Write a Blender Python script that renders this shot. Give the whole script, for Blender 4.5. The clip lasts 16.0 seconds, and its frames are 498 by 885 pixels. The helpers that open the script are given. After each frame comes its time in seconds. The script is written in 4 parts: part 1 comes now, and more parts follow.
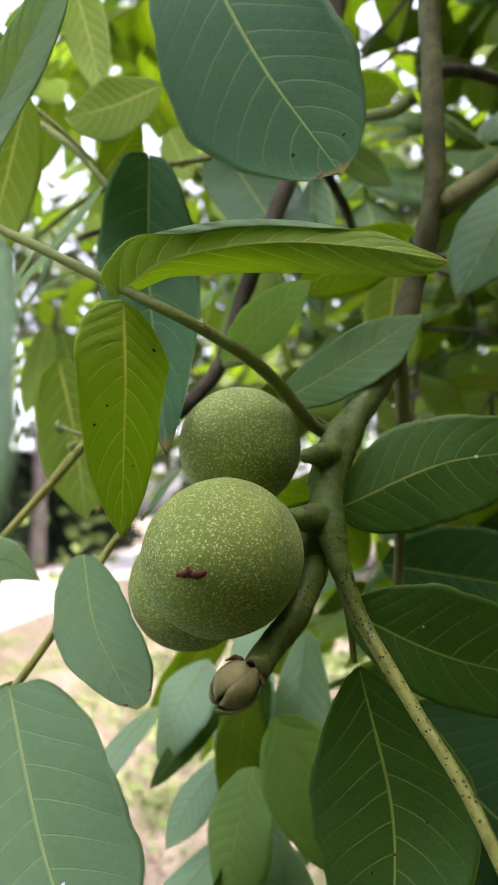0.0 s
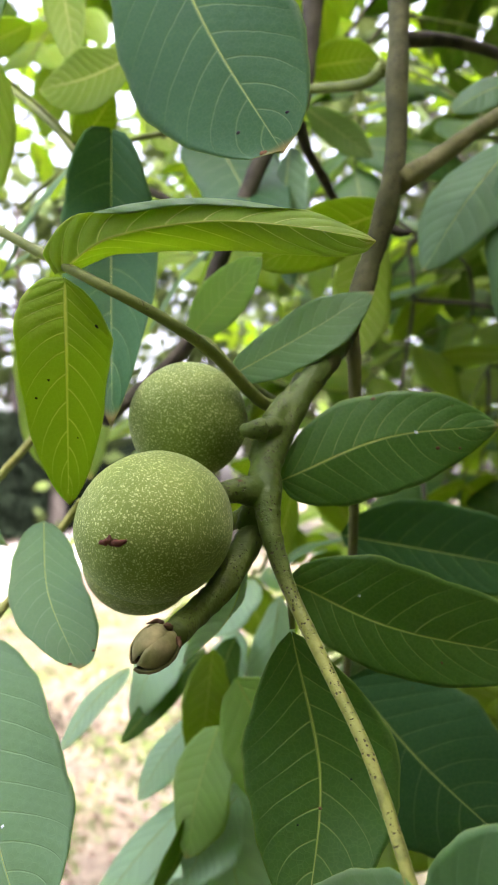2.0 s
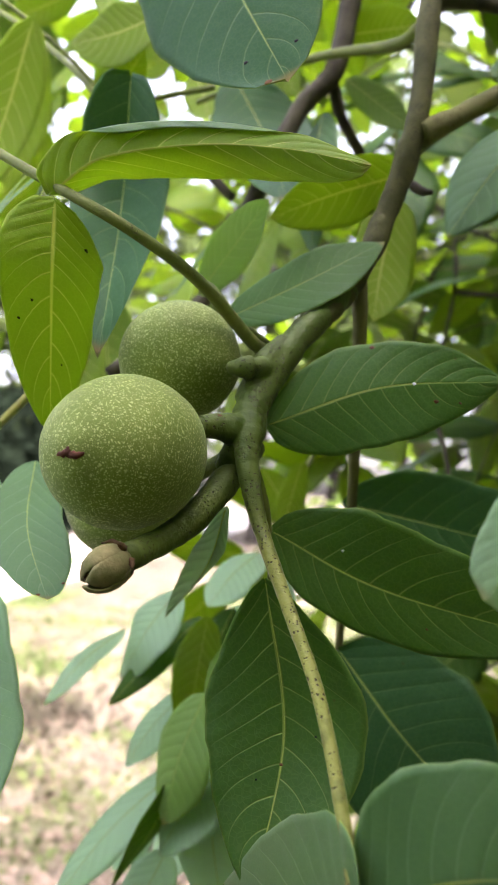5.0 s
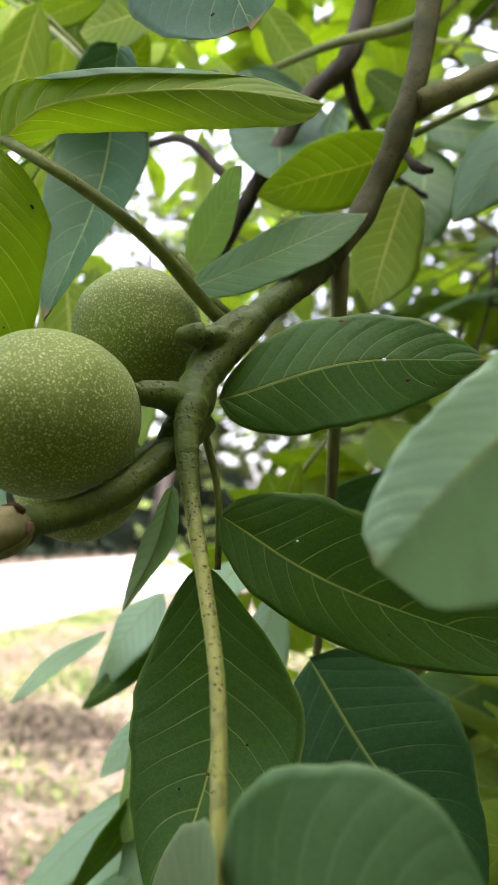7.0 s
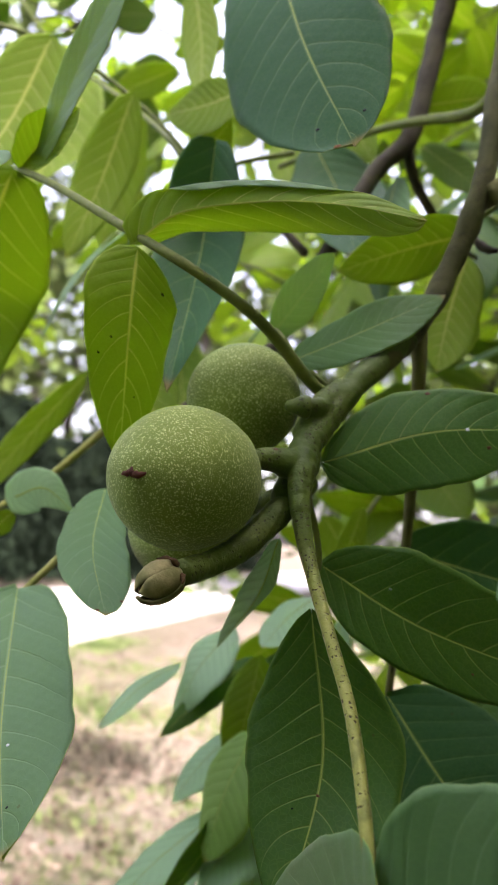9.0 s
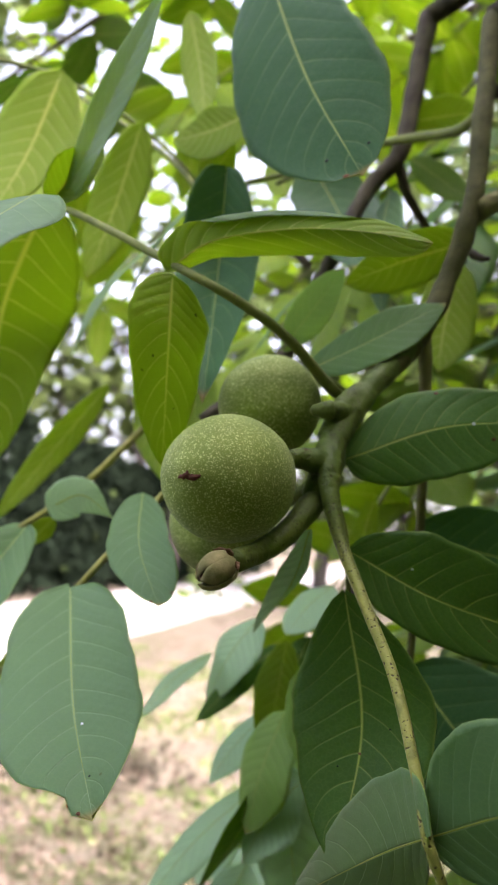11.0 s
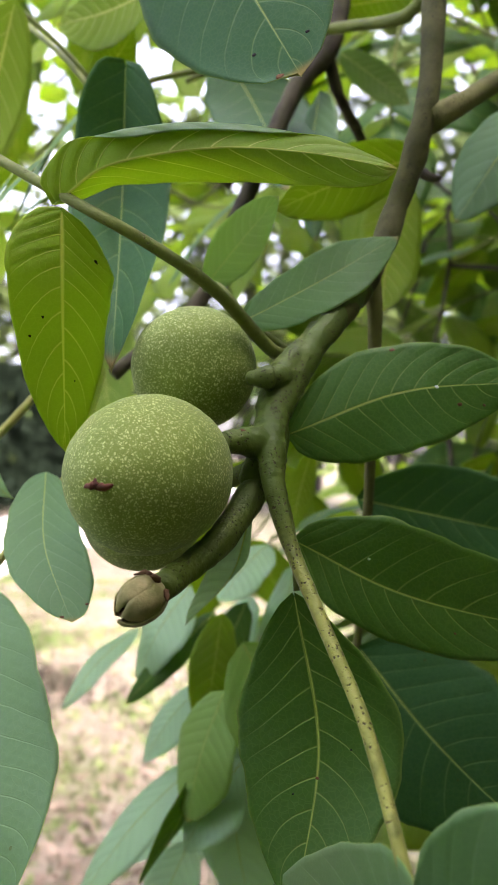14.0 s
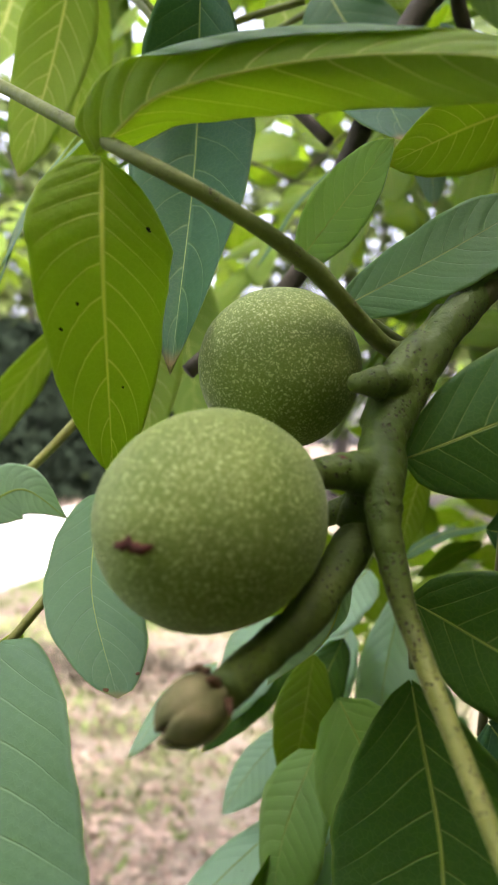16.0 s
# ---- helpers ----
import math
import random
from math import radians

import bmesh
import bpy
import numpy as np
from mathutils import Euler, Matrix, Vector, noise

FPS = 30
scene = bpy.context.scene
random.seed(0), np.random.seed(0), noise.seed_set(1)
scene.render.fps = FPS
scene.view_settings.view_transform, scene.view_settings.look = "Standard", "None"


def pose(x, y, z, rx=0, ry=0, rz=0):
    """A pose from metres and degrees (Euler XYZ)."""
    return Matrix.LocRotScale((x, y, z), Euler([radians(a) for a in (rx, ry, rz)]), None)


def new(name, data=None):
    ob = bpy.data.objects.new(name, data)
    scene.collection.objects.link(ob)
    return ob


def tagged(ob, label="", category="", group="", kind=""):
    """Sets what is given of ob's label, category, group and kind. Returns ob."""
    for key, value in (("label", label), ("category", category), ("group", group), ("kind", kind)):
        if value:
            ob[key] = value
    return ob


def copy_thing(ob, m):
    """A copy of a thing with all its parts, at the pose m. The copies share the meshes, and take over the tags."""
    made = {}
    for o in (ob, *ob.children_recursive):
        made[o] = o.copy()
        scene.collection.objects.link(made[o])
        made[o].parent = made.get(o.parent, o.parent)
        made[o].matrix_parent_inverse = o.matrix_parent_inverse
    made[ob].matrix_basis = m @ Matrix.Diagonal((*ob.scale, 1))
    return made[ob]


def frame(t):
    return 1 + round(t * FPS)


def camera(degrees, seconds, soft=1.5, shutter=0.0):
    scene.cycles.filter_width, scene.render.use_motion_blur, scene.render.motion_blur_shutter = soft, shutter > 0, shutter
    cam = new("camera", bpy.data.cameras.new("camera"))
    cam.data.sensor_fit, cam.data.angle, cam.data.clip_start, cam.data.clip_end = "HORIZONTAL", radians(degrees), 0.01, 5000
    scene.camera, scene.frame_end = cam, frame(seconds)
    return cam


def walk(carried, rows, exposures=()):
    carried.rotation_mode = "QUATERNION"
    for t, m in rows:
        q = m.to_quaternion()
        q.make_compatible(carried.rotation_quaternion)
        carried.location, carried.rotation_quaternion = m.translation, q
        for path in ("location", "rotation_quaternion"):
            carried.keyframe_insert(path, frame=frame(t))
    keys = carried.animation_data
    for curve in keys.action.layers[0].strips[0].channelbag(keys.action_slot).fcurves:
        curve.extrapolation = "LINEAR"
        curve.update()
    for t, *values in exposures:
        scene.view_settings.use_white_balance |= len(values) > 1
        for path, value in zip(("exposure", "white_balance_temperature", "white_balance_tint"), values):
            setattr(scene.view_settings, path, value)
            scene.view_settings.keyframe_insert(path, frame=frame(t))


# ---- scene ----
cam = camera(39.33, 16.0)
cam.data.dof.use_dof = True
cam.data.dof.focus_distance = 0.2
cam.data.dof.aperture_fstop = 20.0
PATH = [
    (0.0, 0.0087, -0.0283, 1.4987, 95.89, 0.54, 3.17),
    (0.5, 0.0455, -0.0189, 1.4842, 95.13, -0.66, 5.32),
    (1.0, 0.0344, -0.0156, 1.4929, 94.61, -0.71, 5.55),
    (1.5, 0.0280, -0.0182, 1.4933, 94.86, 0.22, 3.33),
    (2.0, 0.0359, -0.0343, 1.4998, 93.31, -0.22, 4.70),
    (2.5, 0.0356, -0.0252, 1.4932, 93.04, 0.07, 3.73),
    (3.0, 0.0525, -0.0149, 1.4898, 94.07, -0.25, 3.89),
    (3.5, 0.0463, -0.0206, 1.4931, 94.01, -1.37, 5.86),
    (6.0, 0.0662, -0.0217, 1.4689, 94.12, -5.49, 9.77),
    (6.5, 0.0727, -0.0123, 1.4687, 94.84, -6.08, 11.38),
    (7.0, 0.0881, 0.0061, 1.4658, 95.88, -6.79, 12.93),
    (7.5, 0.0648, -0.0039, 1.4708, 97.26, -8.10, 14.44),
    (8.0, 0.0612, -0.0335, 1.4719, 97.90, -7.42, 13.13),
    (10.5, 0.0767, -0.0289, 1.4654, 97.90, -8.20, 16.61),
    (11.0, 0.0582, -0.0632, 1.4647, 98.06, -4.96, 13.80),
    (11.5, 0.0471, -0.0791, 1.4615, 94.86, -3.55, 15.44),
    (12.0, 0.0358, -0.0954, 1.4630, 95.06, -3.72, 15.72),
    (12.5, 0.0449, -0.0589, 1.4568, 95.32, -5.16, 14.33),
    (13.0, 0.0429, -0.0429, 1.4697, 94.02, -3.16, 12.83),
    (13.5, 0.0474, -0.0404, 1.4798, 93.27, -2.41, 7.59),
    (14.0, 0.0436, -0.0185, 1.4924, 91.19, -2.07, 7.33),
    (14.5, 0.0500, 0.0197, 1.4999, 89.98, -4.47, 11.94),
    (15.0, 0.0535, 0.0228, 1.4958, 90.54, -8.09, 15.09),
    (15.5, 0.0524, 0.0161, 1.4975, 90.72, -7.49, 16.71),
    (16.0, 0.0346, 0.0386, 1.5032, 89.82, -2.75, 15.27),
]
EXPOSURES = [(t, e - 0.20, 6500, 25) for t, e in ((0.0, 3.1), (0.5, 3.3), (1.0, 3.5), (2.0, 3.6), (3.5, 3.6), (6.5, 3.45), (7.5, 3.35), (8.0, 3.08), (10.5, 3.12), (12.0, 3.0), (12.5, 2.74), (13.0, 2.95), (13.5, 3.15), (14.5, 3.55), (15.0, 3.6), (15.5, 3.5), (16.0, 3.25))]
walk(cam, [(t, pose(x, y, z, rx, ry, rz)) for t, x, y, z, rx, ry, rz in PATH], exposures=EXPOSURES)

# ---- light: a hazy bright day, the branch itself in open shade ----
SUN_ELEV, SUN_AZ = 58.0, 125.0
world = bpy.data.worlds.new("sky")
scene.world = world
world.use_nodes = True
wt = world.node_tree
sky = wt.nodes.new("ShaderNodeTexSky")
sky.sky_type, sky.sun_disc = "NISHITA", False
sky.sun_elevation, sky.sun_rotation = radians(SUN_ELEV), radians(SUN_AZ)
sky.air_density, sky.dust_density, sky.ozone_density = 1.0, 6.0, 0.0
haze = wt.nodes.new("ShaderNodeHueSaturation")
haze.inputs["Saturation"].default_value = 0.5
wt.links.new(sky.outputs[0], haze.inputs["Color"])
wt.links.new(haze.outputs[0], wt.nodes["Background"].inputs[0])
wt.nodes["Background"].inputs[1].default_value = 0.15
sun = new("sun", bpy.data.lights.new("sun", "SUN"))
sun.data.energy, sun.data.angle, sun.data.color = 0.5, radians(10), (1.0, 0.96, 0.92)
sun.rotation_euler = Euler((radians(90 - SUN_ELEV), 0, radians(180 - SUN_AZ)))


# ---- materials ----
class Nodes:
    """A material's node tree with short hands for adding nodes."""

    def __init__(self, name):
        self.mat = bpy.data.materials.new(name)
        self.mat.use_nodes = True
        self.tree = self.mat.node_tree
        self.bsdf = self.tree.nodes["Principled BSDF"]
        self.out = self.tree.nodes["Material Output"]

    def node(self, kind, **sets):
        n = self.tree.nodes.new(kind)
        for k, v in sets.items():
            n.inputs[k.replace("_", " ")].default_value = v
        return n

    def link(self, a, b):
        self.tree.links.new(a, b)

    def math(self, op, a, b=0.0, c=0.0):
        n = self.tree.nodes.new("ShaderNodeMath")
        n.operation = op
        for i, v in enumerate((a, b, c)):
            if isinstance(v, (int, float)):
                n.inputs[i].default_value = v
            else:
                self.link(v, n.inputs[i])
        return n.outputs[0]

    def coords(self, kind="Object"):
        return self.tree.nodes.new("ShaderNodeTexCoord").outputs[kind]

    def noise(self, scale, detail=3.0, vec=None, rough=0.55):
        n = self.tree.nodes.new("ShaderNodeTexNoise")
        n.inputs["Scale"].default_value, n.inputs["Detail"].default_value = scale, detail
        n.inputs["Roughness"].default_value = rough
        self.link(vec if vec is not None else self.coords(), n.inputs["Vector"])
        return n.outputs["Fac"]

    def voronoi(self, scale, vec=None, feature="F1"):
        n = self.tree.nodes.new("ShaderNodeTexVoronoi")
        n.feature = feature
        n.inputs["Scale"].default_value = scale
        self.link(vec if vec is not None else self.coords(), n.inputs["Vector"])
        return n.outputs["Distance"]

    def ramp(self, fac, *stops):
        n = self.tree.nodes.new("ShaderNodeValToRGB")
        e = n.color_ramp.elements
        while len(e) < len(stops):
            e.new(0.5)
        for el, (p, c) in zip(e, stops):
            el.position, el.color = p, (*c, 1)
        self.link(fac, n.inputs[0])
        return n.outputs[0]

    def mix(self, fac, a, b, mode="MIX"):
        n = self.tree.nodes.new("ShaderNodeMix")
        n.data_type, n.blend_type = "RGBA", mode
        for sock, v in ((n.inputs[0], fac), (n.inputs[6], a), (n.inputs[7], b)):
            if isinstance(v, (int, float)):
                sock.default_value = v
            elif isinstance(v, tuple):
                sock.default_value = (*v, 1)
            else:
                self.link(v, sock)
        return n.outputs[2]

    def step(self, value, lo, hi):
        n = self.tree.nodes.new("ShaderNodeMapRange")
        n.interpolation_type = "SMOOTHSTEP"
        n.inputs["From Min"].default_value, n.inputs["From Max"].default_value = lo, hi
        self.link(value, n.inputs["Value"])
        return n.outputs[0]

    def bump(self, height, strength, distance):
        n = self.tree.nodes.new("ShaderNodeBump")
        n.inputs["Strength"].default_value, n.inputs["Distance"].default_value = strength, distance
        self.link(height, n.inputs["Height"])
        self.link(n.outputs[0], self.bsdf.inputs["Normal"])
        return n.outputs[0]

    def base(self, colour, rough=0.6, spec=0.4):
        self.bsdf.inputs["Roughness"].default_value = rough
        self.bsdf.inputs["Specular IOR Level"].default_value = spec
        if isinstance(colour, tuple):
            self.bsdf.inputs["Base Color"].default_value = (*colour, 1)
        else:
            self.link(colour, self.bsdf.inputs["Base Color"])


def leaf_material(name, deep, light, vein, glow, through_light, rough, spec, raised, clear):
    """A leaf's surface: a blade with pinnate veins laid out by its own length and width, letting some light through."""
    m = Nodes(name)
    uv = m.tree.nodes.new("ShaderNodeUVMap")
    uv.uv_map = "blade"
    sep = m.tree.nodes.new("ShaderNodeSeparateXYZ")
    m.link(uv.outputs[0], sep.inputs[0])
    u, v = sep.outputs[0], sep.outputs[1]
    side = m.math("GREATER_THAN", v, 0.0)
    a = m.math("ABSOLUTE", v)
    wob = m.noise(45.0, 2.0)
    bend = m.math("MULTIPLY", m.math("POWER", a, 1.3), 0.21)
    phase = m.math("SUBTRACT", u, bend)
    phase = m.math("ADD", phase, m.math("MULTIPLY", wob, 0.02))
    phase = m.math("ADD", m.math("MULTIPLY", phase, 10.0), m.math("MULTIPLY", side, 0.45))
    tri_ = m.math("ABSOLUTE", m.math("SUBTRACT", m.math("FRACT", phase), 0.5))
    wide = m.math("MULTIPLY_ADD", a, -0.026, 0.030 + 0.030 * clear)
    vein2 = m.math("SUBTRACT", 1.0, m.math("MINIMUM", m.math("DIVIDE", tri_, wide), 1.0))
    vein2 = m.math("MULTIPLY", vein2, m.math("SUBTRACT", 1.0, m.math("POWER", a, 3.0)))
    rib = m.math("SUBTRACT", 1.0, m.step(m.math("MULTIPLY", a, m.math("MULTIPLY_ADD", u, 1.3, 0.55)), 0.012, 0.032 + 0.25 * max(clear - 0.9, 0)))
    hem = m.math("MULTIPLY", m.step(a, 0.965, 0.99), 0.35)
    # fine net between the side veins
    net = m.voronoi(520.0, None, "DISTANCE_TO_EDGE")
    net = m.math("SUBTRACT", 1.0, m.step(net, 0.0, 0.12))
    veins = m.math("MAXIMUM", m.math("MULTIPLY", vein2, clear), rib)
    blotch = m.noise(38.0, 4.0)
    info = m.tree.nodes.new("ShaderNodeObjectInfo").outputs["Random"]
    tone = m.math("MULTIPLY_ADD", info, 0.5, m.math("MULTIPLY", blotch, 0.6))
    blade = m.mix(m.step(tone, 0.15, 0.95), deep, light)
    blade = m.mix(m.math("MULTIPLY", net, 0.10), blade, vein)
    # pin-prick marks and a few brown flecks
    fleck = m.math("LESS_THAN", m.voronoi(95.0), 0.055)
    pick = m.math("GREATER_THAN", m.noise(60.0, 1.0), 0.6)
    fleck = m.math("MULTIPLY", fleck, pick)
    col = m.mix(m.math("MAXIMUM", m.math("MULTIPLY", veins, 0.85), hem), blade, vein)
    col = m.mix(m.math("MULTIPLY", fleck, 0.8), col, (0.06, 0.04, 0.015))
    dry = m.math("MULTIPLY", m.step(m.math("ADD", u, m.math("MULTIPLY", wob, 0.05)), 0.985, 1.015), 0.8)
    col = m.mix(dry, col, (0.30, 0.20, 0.06))
    m.base(col, rough, spec)
    m.bsdf.inputs["Specular Tint"].default_value = (0.80, 1.0, 0.84, 1)
    m.link(m.math("MULTIPLY_ADD", blotch, 0.22, rough - 0.1), m.bsdf.inputs["Roughness"])
    swell = m.math("SUBTRACT", m.math("MULTIPLY", m.step(tri_, 0.0, 0.4), 0.8), m.math("MULTIPLY", veins, raised))
    height = m.math("ADD", m.math("MULTIPLY", swell, 0.7), m.math("MULTIPLY", net, -0.06 if raised < 0 else 0.05))
    height = m.math("ADD", height, m.math("MULTIPLY", m.noise(160.0, 3.0), 0.3))
    height = m.math("ADD", height, m.math("MULTIPLY", m.noise(62.0, 2.0), 1.6))
    nrm = m.bump(height, 0.42, 0.0007)
    trans = m.tree.nodes.new("ShaderNodeBsdfTranslucent")
    m.link(m.mix(m.math("MULTIPLY", veins, 0.85), m.mix(blotch, glow, tuple(c * 0.75 for c in glow)), tuple(min(c * 1.5, 0.9) for c in vein)), trans.inputs[0])
    m.link(nrm, trans.inputs["Normal"])
    mixer = m.tree.nodes.new("ShaderNodeMixShader")
    mixer.inputs[0].default_value = through_light
    m.link(m.bsdf.outputs[0], mixer.inputs[1])
    m.link(trans.outputs[0], mixer.inputs[2])
    m.link(mixer.outputs[0], m.out.inputs[0])
    return m.mat


UPPER = leaf_material("leaf_upper_mature", (0.024, 0.076, 0.012), (0.042, 0.114, 0.021), (0.30, 0.38, 0.07), (0.32, 0.60, 0.03), 0.24, 0.46, 0.30, 1.1, 0.72)
UNDER = leaf_material("leaf_underside", (0.080, 0.15, 0.018), (0.12, 0.20, 0.026), (0.46, 0.50, 0.12), (0.40, 0.64, 0.03), 0.36, 0.58, 0.3, -0.9, 0.85)
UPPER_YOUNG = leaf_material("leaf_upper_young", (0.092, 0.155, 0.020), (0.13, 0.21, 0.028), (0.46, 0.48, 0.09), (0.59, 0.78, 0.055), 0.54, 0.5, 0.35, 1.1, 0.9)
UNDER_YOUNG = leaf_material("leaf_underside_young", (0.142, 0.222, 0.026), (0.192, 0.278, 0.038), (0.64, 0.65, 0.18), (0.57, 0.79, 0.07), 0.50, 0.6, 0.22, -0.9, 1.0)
# Waxy bloom, with the sky's sheen on it lightened into the base colour.
UPPER_BLOOM_SHEEN = leaf_material("leaf_upper_bloom_sky_sheen", (0.066, 0.158, 0.058), (0.106, 0.208, 0.086), (0.26, 0.38, 0.14), (0.34, 0.58, 0.07), 0.28, 0.5, 0.5, 1.1, 0.7)
UPPER_THIN = leaf_material("leaf_upper_thin_bloom", (0.064, 0.135, 0.060), (0.096, 0.175, 0.084), (0.32, 0.40, 0.17), (0.66, 0.86, 0.06), 0.52, 0.48, 0.8, 1.1, 0.5)
# Skylight is put into this base colour, so shaded leaflets still look bright.
UPPER_SKYLIT = leaf_material("leaf_upper_skylit", (0.30, 0.47, 0.29), (0.36, 0.53, 0.34), (0.44, 0.58, 0.34), (0.74, 0.96, 0.64), 0.55, 0.42, 1.0, 1.1, 0.4)
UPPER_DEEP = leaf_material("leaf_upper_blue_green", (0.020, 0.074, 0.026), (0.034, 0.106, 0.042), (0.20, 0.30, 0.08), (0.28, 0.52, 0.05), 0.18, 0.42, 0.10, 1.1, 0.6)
UPPER_HANG = leaf_material("leaf_upper_soft_green", (0.140, 0.270, 0.060), (0.19, 0.32, 0.085), (0.40, 0.50, 0.12), (0.52, 0.80, 0.12), 0.48, 0.48, 0.5, 1.1, 0.7)
MATURE, YOUNG, BLOOM_SHEEN = (UPPER, UNDER), (UPPER_YOUNG, UNDER_YOUNG), (UPPER_BLOOM_SHEEN, UNDER)
# Underside to match, with the same skylight painted into its colour.
UNDER_SKYLIT = leaf_material("leaf_underside_skylit", (0.21, 0.33, 0.17), (0.27, 0.38, 0.20), (0.44, 0.52, 0.27), (0.64, 0.86, 0.50), 0.58, 0.58, 0.3, -0.9, 0.5)
SKYLIT = (UPPER_SKYLIT, UNDER_SKYLIT)
UPPER_FRESH = leaf_material("leaf_upper_fresh", (0.060, 0.150, 0.042), (0.090, 0.190, 0.060), (0.34, 0.44, 0.14), (0.40, 0.66, 0.07), 0.34, 0.5, 0.35, 1.1, 0.55)
FRESH = (UPPER_FRESH, UNDER)
DEEP, HANG = (UPPER_DEEP, UNDER), (UPPER_HANG, UNDER_SKYLIT)


def simple(name, c1, c2, scale, rough=0.7, bump=0.3, dist=0.0005, spec=0.3, detail=4.0):
    m = Nodes(name)
    f = m.noise(scale, detail)
    m.base(m.ramp(f, (0.3, c1), (0.7, c2)), rough, spec)
    m.bump(m.noise(scale * 3, 4.0), bump, dist)
    return m


def husk_material():
    m = Nodes("walnut_husk")
    co = m.coords()
    warp = m.tree.nodes.new("ShaderNodeTexNoise")
    warp.inputs["Scale"].default_value = 300.0
    m.link(co, warp.inputs["Vector"])
    add = m.tree.nodes.new("ShaderNodeMix")
    add.data_type, add.blend_type = "RGBA", "ADD"
    add.inputs[0].default_value = 0.0030
    m.link(co, add.inputs[6])
    m.link(warp.outputs["Color"], add.inputs[7])
    vec = add.outputs[2]
    d1 = m.voronoi(760.0, vec)
    d2 = m.voronoi(1250.0, vec)
    d3 = m.voronoi(2300.0, vec)
    dens = m.noise(90.0, 2.0)
    spots = m.math("SUBTRACT", 1.0, m.step(d1, 0.16, 0.30))
    spots = m.math("MULTIPLY", spots, m.step(m.noise(260.0, 1.0), 0.18, 0.40))
    fine = m.math("MULTIPLY", m.math("SUBTRACT", 1.0, m.step(d2, 0.20, 0.40)), m.step(dens, 0.10, 0.45))
    dust = m.math("MULTIPLY", m.math("SUBTRACT", 1.0, m.step(d3, 0.15, 0.40)), 0.35)
    mask = m.math("MAXIMUM", m.math("MAXIMUM", spots, m.math("MULTIPLY", fine, 0.75)), dust)
    blotch = m.noise(55.0, 4.0)
    ground = m.ramp(blotch, (0.25, (0.138, 0.205, 0.028)), (0.75, (0.200, 0.272, 0.048)))
    col = m.mix(m.math("MULTIPLY", mask, 0.9), ground, (0.56, 0.63, 0.25))
    scar = m.math("MULTIPLY", m.math("LESS_THAN", m.voronoi(58.0), 0.055), m.math("GREATER_THAN", m.noise(31.0, 1.0), 0.55))
    col = m.mix(m.math("MULTIPLY", scar, 0.8), col, (0.09, 0.05, 0.03))
    m.base(col, 0.62, 0.27)
    h = m.math("ADD", m.math("MULTIPLY", mask, 0.5), m.math("MULTIPLY", m.noise(900.0, 3.0), 0.8))
    h = m.math("ADD", h, m.math("MULTIPLY", m.noise(140.0, 3.0), 1.2))
    m.bump(h, 0.5, 0.0005)
    m.bsdf.inputs["Subsurface Weight"].default_value = 0.0
    m.bsdf.inputs["Sheen Weight"].default_value = 0.1
    return m.mat


def twig_material(name, c1, c2, speck, amount=0.5, rough=0.55, fade=None, grain=850.0):
    """Green or woody shoot with dark lenticels; fade: its two paler colours further out and the heights between which they take over."""
    m = Nodes(name)
    f = m.noise(60.0, 5.0)
    col = m.ramp(f, (0.3, c1), (0.7, c2))
    if fade:
        geo = m.tree.nodes.new("ShaderNodeSeparateXYZ")
        m.link(m.coords(), geo.inputs[0])
        col = m.mix(m.step(geo.outputs[2], fade[2], fade[3]), m.ramp(f, (0.3, fade[0]), (0.7, fade[1])), col)
    warp = m.tree.nodes.new("ShaderNodeTexNoise")
    warp.inputs["Scale"].default_value = 500.0
    m.link(m.coords(), warp.inputs["Vector"])
    vec = m.mix(0.0022, m.coords(), warp.outputs["Color"], "ADD")
    mott = m.step(m.noise(190.0, 4.0), 0.52, 0.70)
    col = m.mix(m.math("MULTIPLY", mott, 0.4), col, tuple(c * 0.45 + 0.012 for c in c1))
    d = m.voronoi(grain, vec)
    d2 = m.voronoi(1300.0, vec)
    big = m.noise(110.0, 2.0)
    dots = m.math("MULTIPLY", m.math("SUBTRACT", 1.0, m.step(d, 0.20, 0.34)), m.step(big, 0.66 - 0.25 * amount, 0.70 - 0.25 * amount))
    dots = m.math("MAXIMUM", dots, m.math("MULTIPLY", m.math("LESS_THAN", d2, 0.2), m.math("MULTIPLY", m.step(big, 0.45, 0.6), 0.7)))
    col = m.mix(m.math("MULTIPLY", dots, 0.85), col, speck)
    m.base(col, rough, 0.22)
    m.bump(m.math("ADD", m.math("MULTIPLY", dots, -0.6), m.math("ADD", m.noise(350.0, 3.0), m.noise(95.0, 3.0))), 0.8, 0.0007)
    return m.mat


HUSK = husk_material()
GREEN_SHOOT = twig_material("green_shoot", (0.052, 0.086, 0.013), (0.096, 0.130, 0.025), (0.016, 0.011, 0.007), 0.85)
SHOOT = twig_material("speckled_shoot", (0.048, 0.086, 0.012), (0.090, 0.130, 0.023), (0.028, 0.014, 0.007), 0.85, 0.5, ((0.205, 0.225, 0.048), (0.285, 0.298, 0.074), 1.447, 1.482), 760.0)
STALK = twig_material("pale_leaf_stalk", (0.20, 0.215, 0.050), (0.31, 0.31, 0.085), (0.10, 0.07, 0.03), 0.2)
RACHIS = twig_material("leaf_stalk", (0.11, 0.145, 0.03), (0.18, 0.21, 0.05), (0.07, 0.05, 0.02), 0.2)
BARK = twig_material("young_bark", (0.045, 0.050, 0.016), (0.115, 0.115, 0.048), (0.04, 0.03, 0.018), 0.7, 0.8)
